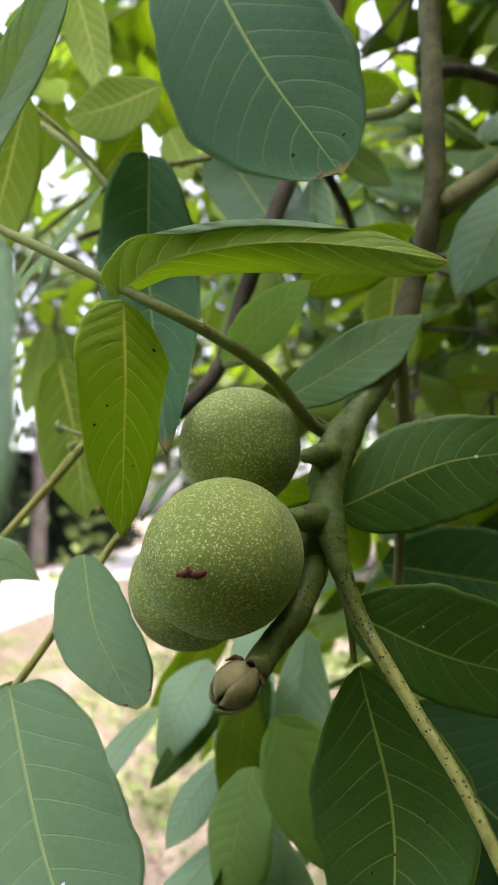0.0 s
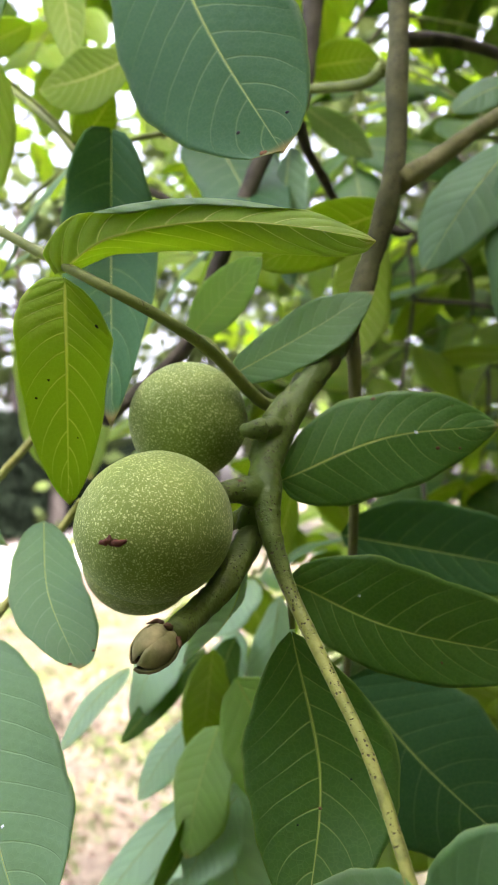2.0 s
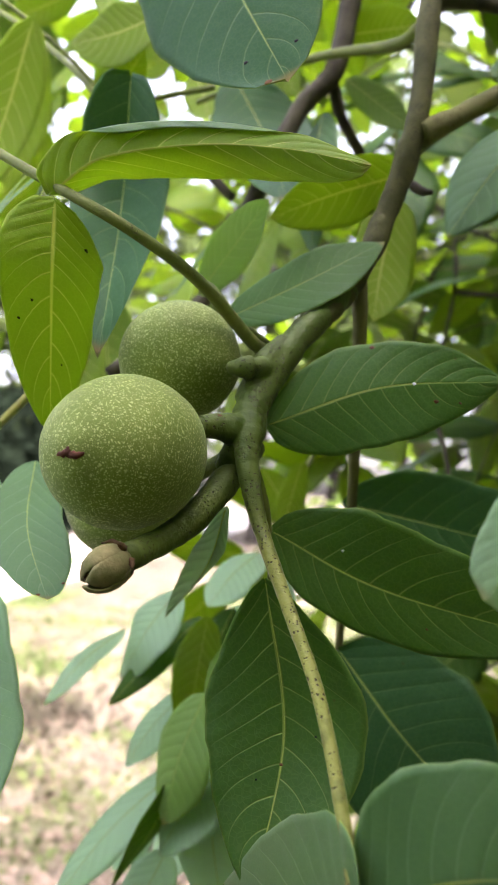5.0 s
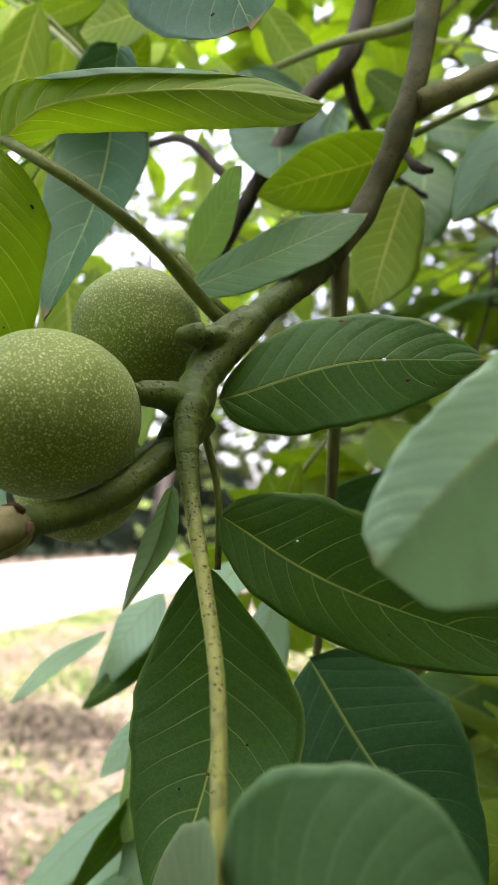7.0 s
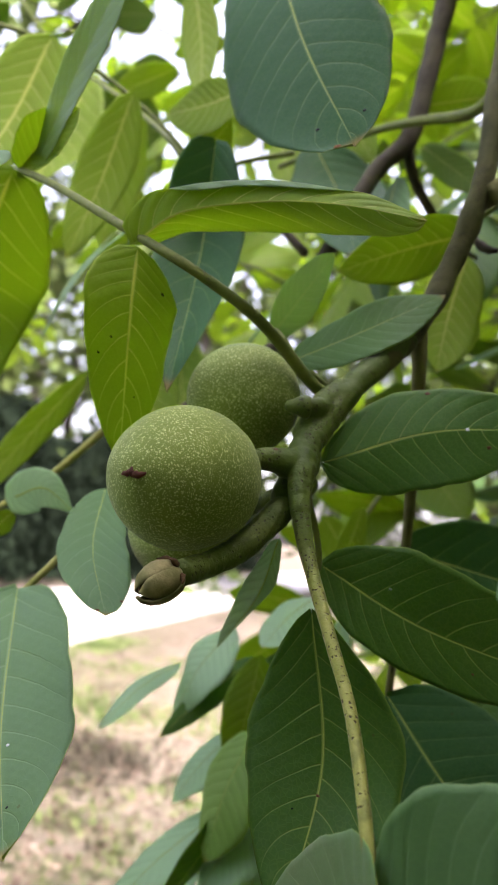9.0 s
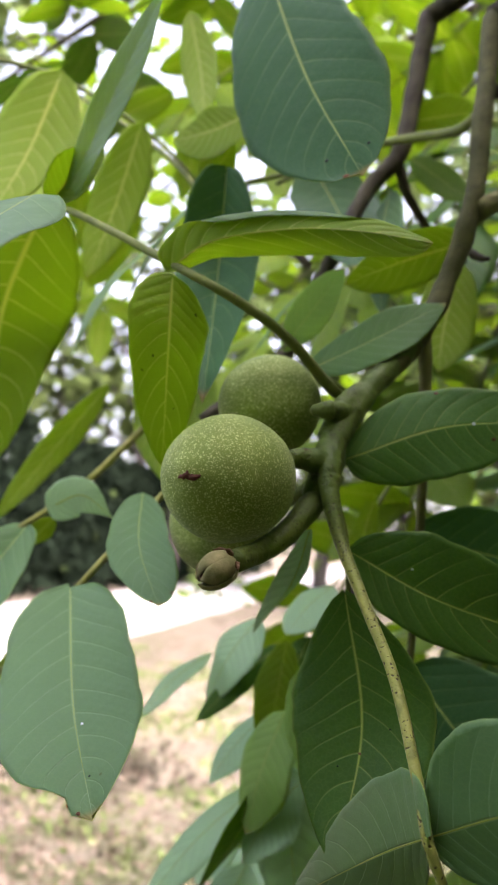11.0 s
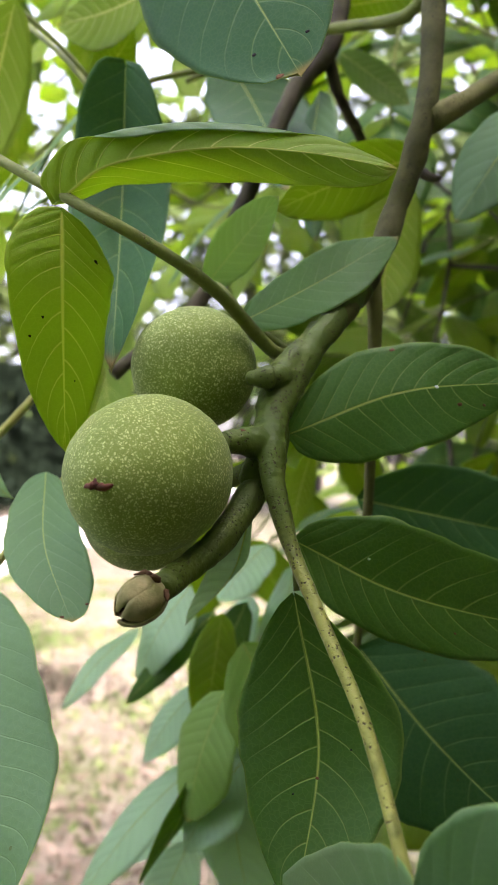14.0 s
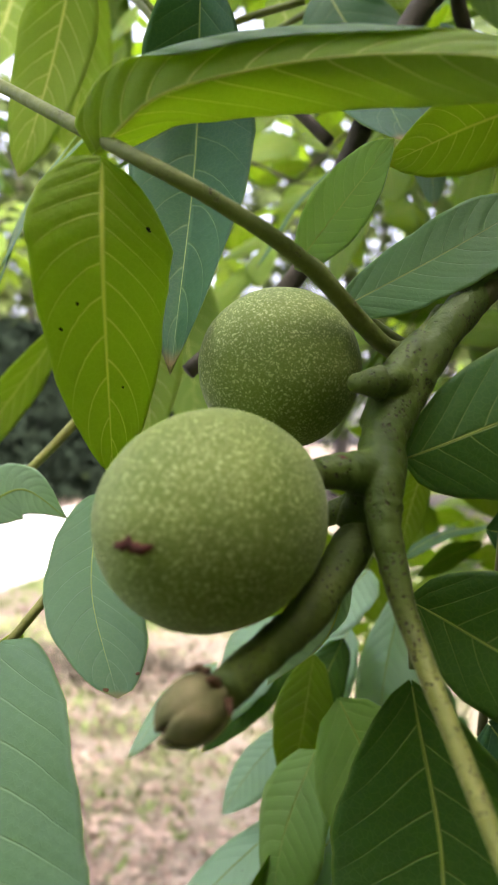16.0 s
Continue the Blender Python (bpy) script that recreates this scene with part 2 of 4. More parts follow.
OLIVE_BARK = twig_material("olive_twig_bark", (0.11, 0.115, 0.038), (0.20, 0.195, 0.08), (0.06, 0.05, 0.02), 0.4, 0.75)
DARK_BARK = simple("dark_bark", (0.018, 0.014, 0.008), (0.085, 0.075, 0.046), 60.0, 0.8, 0.7, 0.0012).mat
DRY = simple("dried_brown_husk", (0.05, 0.025, 0.012), (0.16, 0.085, 0.04), 300.0, 0.85, 0.6, 0.0004).mat
REDBROWN = simple("withered_stigma", (0.05, 0.012, 0.007), (0.15, 0.04, 0.02), 400.0, 0.7, 0.6, 0.0004).mat
BUD = simple("bud_scale", (0.12, 0.125, 0.04), (0.29, 0.25, 0.115), 180.0, 0.75, 0.6, 0.0005).mat
def midrib_material():
    m = simple("midrib", (0.26, 0.33, 0.055), (0.40, 0.45, 0.095), 120.0, 0.5, 0.3, 0.0002)
    trans = m.node("ShaderNodeBsdfTranslucent", Color=(0.62, 0.70, 0.12, 1))
    mixer = m.node("ShaderNodeMixShader", Fac=0.4)
    m.link(m.bsdf.outputs[0], mixer.inputs[1])
    m.link(trans.outputs[0], mixer.inputs[2])
    m.link(mixer.outputs[0], m.out.inputs[0])
    return m.mat


MIDRIB = midrib_material()

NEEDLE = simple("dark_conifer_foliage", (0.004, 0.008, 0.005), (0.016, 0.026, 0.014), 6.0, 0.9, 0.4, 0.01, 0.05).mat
WOODS = simple("far_foliage", (0.035, 0.062, 0.017), (0.12, 0.165, 0.045), 0.8, 0.9, 0.2, 0.01, 0.15).mat
TRUNK = simple("far_bark", (0.045, 0.040, 0.034), (0.11, 0.10, 0.088), 8.0, 0.95, 0.8, 0.02, 0.1).mat


# ---- building blocks ----
def part(name, bm, material, parent, label=""):
    me = bpy.data.meshes.new(name)
    bm.to_mesh(me)
    bm.free()
    for p in me.polygons:
        p.use_smooth = True
    for mt in material if isinstance(material, (tuple, list)) else (material,):
        me.materials.append(mt)
    ob = new(name, me)
    ob.parent = parent
    return tagged(ob, label) if label else ob


def thing(name, label, category, group="", kind=""):
    return tagged(new(name), label, category, group, kind)


def spline(points, n):
    """n + 1 points along a smooth curve through the given ones."""
    ps = [Vector(p) for p in points]
    ps = [ps[0] * 2 - ps[1]] + ps + [ps[-1] * 2 - ps[-2]]
    out = []
    segs = len(ps) - 3
    for i in range(n + 1):
        x = min(i / n * segs, segs - 1e-6)
        k, f = int(x), x - int(x)
        a, b, c, d = ps[k:k + 4]
        out.append(0.5 * (2 * b + (c - a) * f + (2 * a - 5 * b + 4 * c - d) * f * f + (3 * b - a - 3 * c + d) * f ** 3))
    return out


def tube(points, radii, sides=10, n=24, lump=0.0, bm=None, seed=0.0):
    """A round, slightly uneven shoot through the points, its radius gliding along radii."""
    bm = bm or bmesh.new()
    c = spline(points, n)
    prev, up = None, Vector((0.3, 0.2, 0.93)).normalized()
    for i, p in enumerate(c):
        t = (c[min(i + 1, n)] - c[max(i - 1, 0)]).normalized()
        up = (up - t * up.dot(t)).normalized()
        side = t.cross(up)
        x = i / n * (len(radii) - 1)
        k = min(int(x), len(radii) - 2)
        r = radii[k] + (radii[k + 1] - radii[k]) * (x - k)
        ring = []
        for j in range(sides):
            w = 2 * math.pi * j / sides
            q = p + (side * math.cos(w) + up * math.sin(w)) * r
            if lump:
                q += (q - p) * lump * noise.noise(q * (0.35 / r) + Vector((seed, 0, 0)))
            ring.append(bm.verts.new(q))
        if prev:
            for j in range(sides):
                bm.faces.new((prev[j], prev[(j + 1) % sides], ring[(j + 1) % sides], ring[j]))
        else:
            bm.faces.new(ring[::-1])
        prev = ring
    bm.faces.new(prev)
    return bm


def blade_width(s, tip, widest, foot=0.52):
    """Half width of a leaflet along its length, 1 at the widest place."""
    x = s / widest * 0.5 if s < widest else 0.5 + (s - widest) / (1 - widest) * 0.5
    w = math.sin(math.pi * min(max(x, 0.0), 1.0)) ** (foot if x < 0.5 else tip)
    return w


def leaflet(parent, base, mid, tip, left, right, skin=MATURE, label="", cup=0.0, roll=0.0, wave=0.06, tipness=0.76, widest=0.47, nu=30, nv=10, rib=0.00024, seed=0, name="leaflet", bite=0.0, twist=0.0, lobe=0.02, via=(), fold=None, foot=0.52):
    """One blade: midrib from base over mid to tip; left and right are the margins at its widest, seen from above with the tip ahead."""
    # via: two more places on the midrib; fold: from where to where the right margin is turned over to the underside
    base, mid, tip, left, right = (Vector(p) for p in (base, mid, tip, left, right))
    c = spline((base, via[0], mid, via[1], tip) if via else (base, mid, tip), nu)
    length = sum((c[i + 1] - c[i]).length for i in range(nu))
    k0 = nu // 2
    t0 = (c[k0 + 1] - c[k0 - 1]).normalized()
    vl, vr = left - mid, right - mid
    vl -= t0 * vl.dot(t0) * 0.6
    vr -= t0 * vr.dot(t0) * 0.6
    rnd = random.Random(seed * 77 + int(length * 1e5))
    ph = [rnd.uniform(0, 6.28) for _ in range(4)]
    lean = (rnd.uniform(-0.05, 0.05), rnd.uniform(-0.05, 0.05))
    th = 0.00008
    bm = bmesh.new()
    uvl = bm.loops.layers.uv.new("blade")
    tops, lows, uvs = [], [], {}
    for i in range(nu + 1):
        s = i / nu
        t = (c[min(i + 1, nu)] - c[max(i - 1, 0)]).normalized()
        q = t0.rotation_difference(t)
        q = Matrix.Rotation(radians(twist) * (0.5 - s), 3, t) @ q.to_matrix()
        L, R = q @ vl, q @ vr
        nrm = (R - L).cross(t).normalized()
        ws = [max(blade_width(s, tipness, widest + d, foot), 0.012) for d in lean]
        rt, rl = [], []
        for j in range(-nv, nv + 1):
            a = j / nv
            m = abs(a)
            arm = R if a > 0 else L
            w = ws[1 if a > 0 else 0]
            edge = 1 + (0.016 * math.sin(s * 31 + ph[0] + (2 if a > 0 else 0)) + 0.036 * math.sin(s * 11 + ph[1] + (1 if a > 0 else 0)) + 0.007 * math.sin(s * 67 + ph[3])) * m ** 3
            if bite and a > 0:
                edge -= bite * m ** 2 * math.exp(-((s - 0.90) / 0.05) ** 2)
            turn, hang, flip = m, 0.0, 1.0
            if fold and a > 0 and m > 0.62:
                k = min(max((s - fold[0]) / 0.2, 0), 1) * min(max((fold[1] - s) / 0.2, 0), 1)
                k = k * k * (3 - 2 * k)
                x = (m - 0.62) / 0.38
                turn = 0.62 + 0.38 * (x * (1 - k) + k * (0.35 * math.sin(min(x * 2.2, 1.57)) - 1.05 * max(x - 0.3, 0)))
                hang = -k * 0.16 * x ** 0.7
                flip = 1 - 2 * k * min(max((x - 0.25) / 0.15, 0), 1)
            off = arm * (turn * w * edge) - t * (lobe * length * m * math.exp(-(s / 0.13) ** 2))
            lift = cup * m * m * arm.length * w
            lift += wave * arm.length * m * m * math.sin(s * 9 + ph[2] + (1.7 if a > 0 else 0))
            lift -= roll * arm.length * w * max(m - 0.55, 0) ** 2 * 4 * (1 if a > 0 else 0.3)
            lift += 0.0012 * (1 - m) * m * 4 * w * math.sin((s - 0.2 * m) * 2 * math.pi * 10 + (2.8 if a > 0 else 0)) * 0.35
            lift += hang * arm.length * w
            p = c[i] + off + nrm * lift
            a1, a2 = bm.verts.new(p + nrm * th * flip), bm.verts.new(p - nrm * th * flip)
            uvs[a1] = uvs[a2] = (s, a)
            rt.append(a1)
            rl.append(a2)
        tops.append(rt)
        lows.append(rl)
    for i in range(nu):
        for j in range(2 * nv):
            f = bm.faces.new((tops[i][j], tops[i][j + 1], tops[i + 1][j + 1], tops[i + 1][j]))
            f.material_index = 0
            f = bm.faces.new((lows[i][j], lows[i + 1][j], lows[i + 1][j + 1], lows[i][j + 1]))
            f.material_index = 1
        for j in (0, 2 * nv):
            quad = (tops[i][j], tops[i + 1][j], lows[i + 1][j], lows[i][j])
            f = bm.faces.new(quad if j == 0 else quad[::-1])
            f.material_index = 1
    for f in bm.faces:
        for lp in f.loops:
            lp[uvl].uv = uvs[lp.vert]
    ob = part(name, bm, skin, parent, label)
    if rib and skin is not YOUNG:
        part("midrib", tube(c, [rib, rib * 0.75, rib * 0.3], 6, nu), MIDRIB, ob)
    return ob


WHITE_SPECK = simple("white_speck", (0.70, 0.72, 0.70), (0.85, 0.85, 0.82), 900.0, 0.5).mat
BLACK_SPOT = simple("black_leaf_spot", (0.008, 0.007, 0.004), (0.03, 0.025, 0.012), 900.0, 0.8).mat
RUST_SPOT = simple("rust_leaf_spot", (0.10, 0.04, 0.012), (0.22, 0.10, 0.03), 900.0, 0.8).mat


def spot(leaf, s, a, size, material, under=False, nu=30, nv=10):
    """A small raised fleck lying on a blade at the length s and the width a."""
    k = round(s * nu) * 2 * (2 * nv + 1) + 2 * (round(a * nv) + nv) + (1 if under else 0)
    v = leaf.data.vertices[k]
    turn = Vector((0, 0, 1)).rotation_difference(v.normal).to_matrix()
    bm = bmesh.new()
    bmesh.ops.create_icosphere(bm, subdivisions=2, radius=1.0)
    for q in bm.verts:
        lump = 1 + 0.5 * noise.noise(q.co * 1.7 + v.co * 900)
        q.co = turn @ Vector((q.co.x * size * lump, q.co.y * size * 0.75 * lump, q.co.z * min(size * 0.2, 0.00018))) + v.co
    part("fleck", bm, material, leaf)


def walnut(center, radius, tip_dir, label, stalk=None, stretch=1.04, tip=True, thick=(0.0030, 0.0031, 0.0036)):
    """A green walnut in its husk, with the withered stigma at its end and its stalk."""
    nut = thing("green_walnut", label, "walnut", "walnuts on the branch")
    bm = bmesh.new()
    bmesh.ops.create_icosphere(bm, subdivisions=5, radius=1.0)
    d = Vector(tip_dir).normalized()
    turn = Vector((0, 0, 1)).rotation_difference(d).to_matrix()
    for v in bm.verts:
        p = v.co.copy()
        k = max(p.z, 0)
        r = 1 + 0.018 * noise.noise(p * 1.6 + Vector(center) * 40) + 0.006 * noise.noise(p * 6)
        r += 0.035 * k ** 14 - 0.02 * max(-p.z, 0) ** 10
        r += 0.006 * math.cos(2 * math.atan2(p.y, p.x)) * (1 - p.z * p.z)
        q = Vector((p.x, p.y, p.z * stretch)) * (radius * r)
        v.co = turn @ q + Vector(center)
    part("husk", bm, HUSK, nut)
    end = Vector(center) + d * radius * stretch * 1.03
    if tip:
        side = d.cross(Vector((0.2, 0, 1))).normalized()
        up = d.cross(side)
        bm = bmesh.new()
        for k, (a, b, c_) in enumerate(((0.9, 0.10, 0.0), (-1.0, -0.15, 0.0), (0.5, -0.4, 0.0))):
            ln = 0.0042 if k < 2 else 0.002
            q = end - d * 0.0004
            tube((q, q + (side * a + up * b) * ln * 0.5 + d * 0.0006, q + (side * a + up * b * 2.5) * ln + d * 0.0002), (0.0012, 0.0011, 0.0003), 6, 8, 0.6, bm, k)
        part("stigma_remnant", bm, REDBROWN, nut, "withered red-brown stigma remnant")
    if stalk:
        part("stalk", tube(stalk, thick, 12, 12, 0.15), GREEN_SHOOT, nut)
    return nut


# ---- ground, path and distance ----
def ground_material():
    m = Nodes("bare_soil_and_litter")
    big, mid_, fine = m.noise(0.4, 4.0), m.noise(2.2, 5.0), m.noise(48.0, 5.0, None, 0.75)
    chips = m.voronoi(30.0)
    soil = m.ramp(fine, (0.30, (0.062, 0.050, 0.034)), (0.45, (0.162, 0.138, 0.098)), (0.58, (0.295, 0.258, 0.196)), (0.72, (0.51, 0.470, 0.38)))
    soil = m.mix(m.math("MULTIPLY", m.math("LESS_THAN", chips, 0.22), 0.5), soil, (0.225, 0.182, 0.132))
    grass = m.ramp(fine, (0.3, (0.04, 0.065, 0.018)), (0.55, (0.105, 0.125, 0.045)), (0.75, (0.19, 0.19, 0.10)))
    straw = m.ramp(fine, (0.3, (0.095, 0.078, 0.058)), (0.7, (0.175, 0.142, 0.110)))
    patch = m.step(m.math("ADD", m.math("MULTIPLY", mid_, 0.65), m.math("MULTIPLY", big, 0.45)), 0.51, 0.62)
    col = m.mix(m.math("MULTIPLY", patch, 0.75), soil, grass)
    geo = m.tree.nodes.new("ShaderNodeSeparateXYZ")
    m.link(m.coords(), geo.inputs[0])
    verge = m.step(m.math("ADD", m.math("MULTIPLY", geo.outputs[0], -1.0), m.math("MULTIPLY", mid_, 1.6)), 2.6, 3.9)
    col = m.mix(m.math("MULTIPLY", verge, 0.7), col, straw)
    dark = m.step(m.noise(1.1, 3.0), 0.58, 0.70)
    col = m.mix(m.math("MULTIPLY", dark, 0.5), col, (0.05, 0.036, 0.03))
    m.base(col, 0.95, 0.1)
    m.bump(m.math("ADD", fine, mid_), 0.9, 0.03)
    return m.mat


ROAD = simple("pale_concrete", (0.34, 0.328, 0.318), (0.44, 0.428, 0.41), 3.0, 0.9, 0.3, 0.004, 0.2, 8.0).mat


def build_ground():
    bm = bmesh.new()
    xs = [-600, -200, -60, -30, -18] + [-12 + 0.3 * i for i in range(81)] + [18, 30, 60, 200, 600]
    ys = [-600, -200, -60, -20, -6] + [-3 + 0.35 * i for i in range(80)] + [32, 45, 80, 200, 600]
    rows = [[bm.verts.new((x, y, 0.05 * noise.noise(Vector((x * 0.5, y * 0.5, 0))) + 0.02 * noise.noise(Vector((x * 2.3, y * 2.3, 3))) - (0.03 if -6.6 < x < -3.7 else 0))) for x in xs] for y in ys]
    for i in range(len(ys) - 1):
        for j in range(len(xs) - 1):
            bm.faces.new((rows[i][j], rows[i][j + 1], rows[i + 1][j + 1], rows[i + 1][j]))
    g = part("ground", bm, ground_material(), None)
    tagged(g, "bare pinkish soil with leaf litter and sparse grass", "ground", "", "structure")
    bm = bmesh.new()
    n = 60
    prev = None
    for i in range(n + 1):
        y = -20 + i * 1.5
        x0 = -3.9
        x1 = x0 - 2.8
        ring = [bm.verts.new(p) for p in ((x0, y, -0.1), (x0, y, 0.06), (x0 - 0.02, y, 0.075), (x1 + 0.02, y, 0.075), (x1, y, 0.06), (x1, y, -0.1))]
        if prev:
            for k in range(5):
                bm.faces.new((prev[k], prev[k + 1], ring[k + 1], ring[k]))
        prev = ring
    tagged(part("pavement", bm, ROAD, None), "pale sunlit concrete path beside the soil", "path", "", "structure")


build_ground()

# ---- the shoot with its stem, buds and side twigs ----
branch = thing("walnut_branch", "speckled green walnut shoot turning to grey bark higher up", "branch")
STEM = [(0.0301, 0.1878, 1.4680), (0.0273, 0.1909, 1.4743), (0.0240, 0.1949, 1.4852), (0.0228, 0.1991, 1.4939), (0.0215, 0.2061, 1.5032), (0.0246, 0.2142, 1.5132), (0.0344, 0.2272, 1.5337), (0.0505, 0.2445, 1.5575), (0.0623, 0.2622, 1.5912), (0.0736, 0.2640, 1.6336), (0.0768, 0.2730, 1.6820), (0.0807, 0.2891, 1.7517)]
bm = tube(STEM[:8], (0.0018, 0.0030, 0.0038, 0.0048, 0.0056, 0.0054, 0.0050, 0.0048), 18, 70, 0.12)
tube([(0.0157, 0.2036, 1.4829), (0.0182, 0.2040, 1.4893), (0.0226, 0.2056, 1.4976), (0.0222, 0.2096, 1.5045)], (0.0044, 0.0050, 0.0052, 0.0044), 16, 20, 0.1, bm)
tube([(0.0087, 0.1913, 1.4965), (0.0139, 0.1954, 1.4972), (0.0195, 0.2009, 1.4969), (0.0220, 0.2064, 1.4995)], (0.0036, 0.0044, 0.0058, 0.0052), 16, 20, 0.1, bm)
tube([(0.0183, 0.2055, 1.5181), (0.0220, 0.2087, 1.5189), (0.0245, 0.2158, 1.5192)], (0.0024, 0.0036, 0.0054), 14, 12, 0.1, bm)
tube([(0.0300, 0.2242, 1.5312), (0.0238, 0.2160, 1.5206), (0.0200, 0.2095, 1.5071)], (0.0040, 0.0050, 0.0048), 16, 16, 0.05, bm)
stem = part("main_stem", bm, SHOOT, branch, "green stem with dark lenticels")
grown = stem.modifiers.new("grown_together", "REMESH")
grown.mode, grown.voxel_size, grown.use_smooth_shade = "VOXEL", 0.00045, True
soft = stem.modifiers.new("soft", "SMOOTH")
soft.factor, soft.iterations = 0.5, 9
part("main_stem", tube(STEM[6:], (0.0042, 0.0046, 0.0048, 0.0051, 0.0052, 0.0055), 16, 60, 0.26), BARK, branch, "grey-brown woody stem")
part("side_twig", tube([(0.0748, 0.2648, 1.6298), (0.0904, 0.2715, 1.6411), (0.1236, 0.2933, 1.6712), (0.1675, 0.3029, 1.7000)], (0.0058, 0.0044, 0.0038, 0.0036), 12, 20, 0.12), OLIVE_BARK, branch)
part("side_twig", tube([(0.0538, 0.2526, 1.5629), (0.0560, 0.2550, 1.5407), (0.0567, 0.2845, 1.4722), (0.0547, 0.3126, 1.3977)], (0.0040, 0.0028, 0.0022, 0.0018), 10, 24, 0.1), OLIVE_BARK, branch)
part("side_twig", tube([(0.0752, 0.3109, 1.7086), (0.0636, 0.3255, 1.7100), (0.0262, 0.3551, 1.7245), (-0.0095, 0.3847, 1.7343), (-0.0580, 0.4002, 1.7241)], (0.0032, 0.0030, 0.0026, 0.0020, 0.0016), 10, 24, 0.1), RACHIS, branch)
part("side_twig", tube([(0.0819, 0.3102, 1.7235), (0.1223, 0.3640, 1.7557), (0.1680, 0.3784, 1.7487), (0.2191, 0.3760, 1.7271)], (0.0044, 0.0034, 0.0032, 0.003), 10, 24, 0.1), DARK_BARK, branch)
part("dead_twig", tube([(0.0697, 0.2963, 1.6290), (0.0780, 0.2914, 1.6182), (0.0840, 0.2894, 1.6164)], (0.002, 0.0022, 0.001), 8, 10, 0.4), DARK_BARK, branch)
part("fruit_spur", tube([(0.0218, 0.2136, 1.4930), (0.0169, 0.2014, 1.4813), (0.0100, 0.1850, 1.4678), (0.0037, 0.1755, 1.4616), (-0.0006, 0.1584, 1.4577)], (0.0050, 0.0049, 0.0044, 0.0040, 0.0039), 16, 40, 0.1), GREEN_SHOOT, branch, "thick green fruiting spur")


def withered_bud(parent, at, axis, r):
    """Round bud of overlapping split scales with curled dark tips."""
    d = Vector(axis).normalized()
    turn = Vector((0, 0, 1)).rotation_difference(d).to_matrix()
    o = Vector(at)
    for k in range(4):
        a0 = k * 1.57 + 0.5
        bm = bmesh.new()
        grid = []
        for i in range(9):
            s = i / 8
            row = []
            for j in range(7):
                a = a0 + (j / 6 - 0.5) * 2.1 * (1 - 0.7 * s ** 4)
                th = s * 2.75 + 0.2
                rr = r * (1.0 + 0.07 * (k % 3) + 0.05 * noise.noise(Vector((a * 2, s * 4, k))) - 0.05 * abs(j - 3) / 3)
                p = Vector((math.sin(th) * math.cos(a), math.sin(th) * math.sin(a), -math.cos(th) * 1.22 + 0.15)) * rr
                row.append(bm.verts.new(o + turn @ p))
            grid.append(row)
        for i in range(8):
            for j in range(6):
                bm.faces.new((grid[i][j], grid[i][j + 1], grid[i + 1][j + 1], grid[i + 1][j]))
        ob = part("bud_scale", bm, BUD, parent)
        m = ob.modifiers.new("thick", "SOLIDIFY")
        m.thickness = 0.0005
    bm = bmesh.new()
    up = turn @ Vector((1, 0, 0))
    for k in range(5):
        w = turn @ Vector((math.cos(k * 1.25), math.sin(k * 1.25), 0))
        b0 = o + w * r * 0.55 - d * r * 0.78
        tube((b0, b0 + w * r * 0.32 + d * r * 0.05, b0 + w * r * 0.55 + d * r * (0.22 + 0.3 * (k % 2))), (r * 0.20, r * 0.13, r * 0.03), 6, 8, 0.6, bm, k)
    part("bract", bm, DRY, parent, "curled dark brown dry bract")
    bm = bmesh.new()
    tube((o + d * r * 1.0, o + d * r * 1.25 + up * r * 0.1), (r * 0.2, r * 0.08), 6, 5, 0.6, bm)
    part("bud_tip", bm, DRY, parent)


withered_bud(branch, (-0.0048, 0.1561, 1.4555), (Vector((-0.0081, 0.1518, 1.4525)) - Vector((0.0001, 0.1582, 1.4591))), 0.0058)

bm = bmesh.new()
bmesh.ops.create_icosphere(bm, subdivisions=3, radius=1.0)
for v in bm.verts:
    v.co = Vector((v.co.x * 0.0016, v.co.y * 0.0008, v.co.z * 0.0008)) * (1 + 0.35 * noise.noise(v.co * 3)) + Vector((0.0138, 0.1930, 1.5000))
part("scar", bm, REDBROWN, branch, "small red-brown scar on the nut's stalk")

back_limb = thing("walnut_limb", "dark older walnut limb with a pale weathered side", "branch")
part("limb", tube([(0.0447, 0.3749, 1.8277), (0.0369, 0.3695, 1.7597), (0.0312, 0.3627, 1.7198), (0.0131, 0.3543, 1.6903), (-0.0121, 0.3420, 1.6220), (-0.0277, 0.3269, 1.5721), (-0.0650, 0.3040, 1.5297)], (0.0068, 0.0062, 0.0058, 0.0052, 0.0046, 0.0040, 0.0034), 14, 50, 0.15), DARK_BARK, back_limb)
part("side_twig", tube([(0.0304, 0.3629, 1.7156), (0.0371, 0.3744, 1.6986), (0.0482, 0.3951, 1.6882), (0.0582, 0.4305, 1.6875), (0.0788, 0.4543, 1.6856)], (0.0036, 0.0032, 0.0030, 0.0026, 0.0018), 10, 20, 0.2), DARK_BARK, back_limb)
part("side_twig", tube([(-0.0174, 0.3387, 1.6343), (-0.0468, 0.3416, 1.6608), (-0.0794, 0.3620, 1.6703), (-0.1179, 0.3815, 1.6700)], (0.0026, 0.0024, 0.0020, 0.0016), 10, 20, 0.2), DARK_BARK, back_limb)

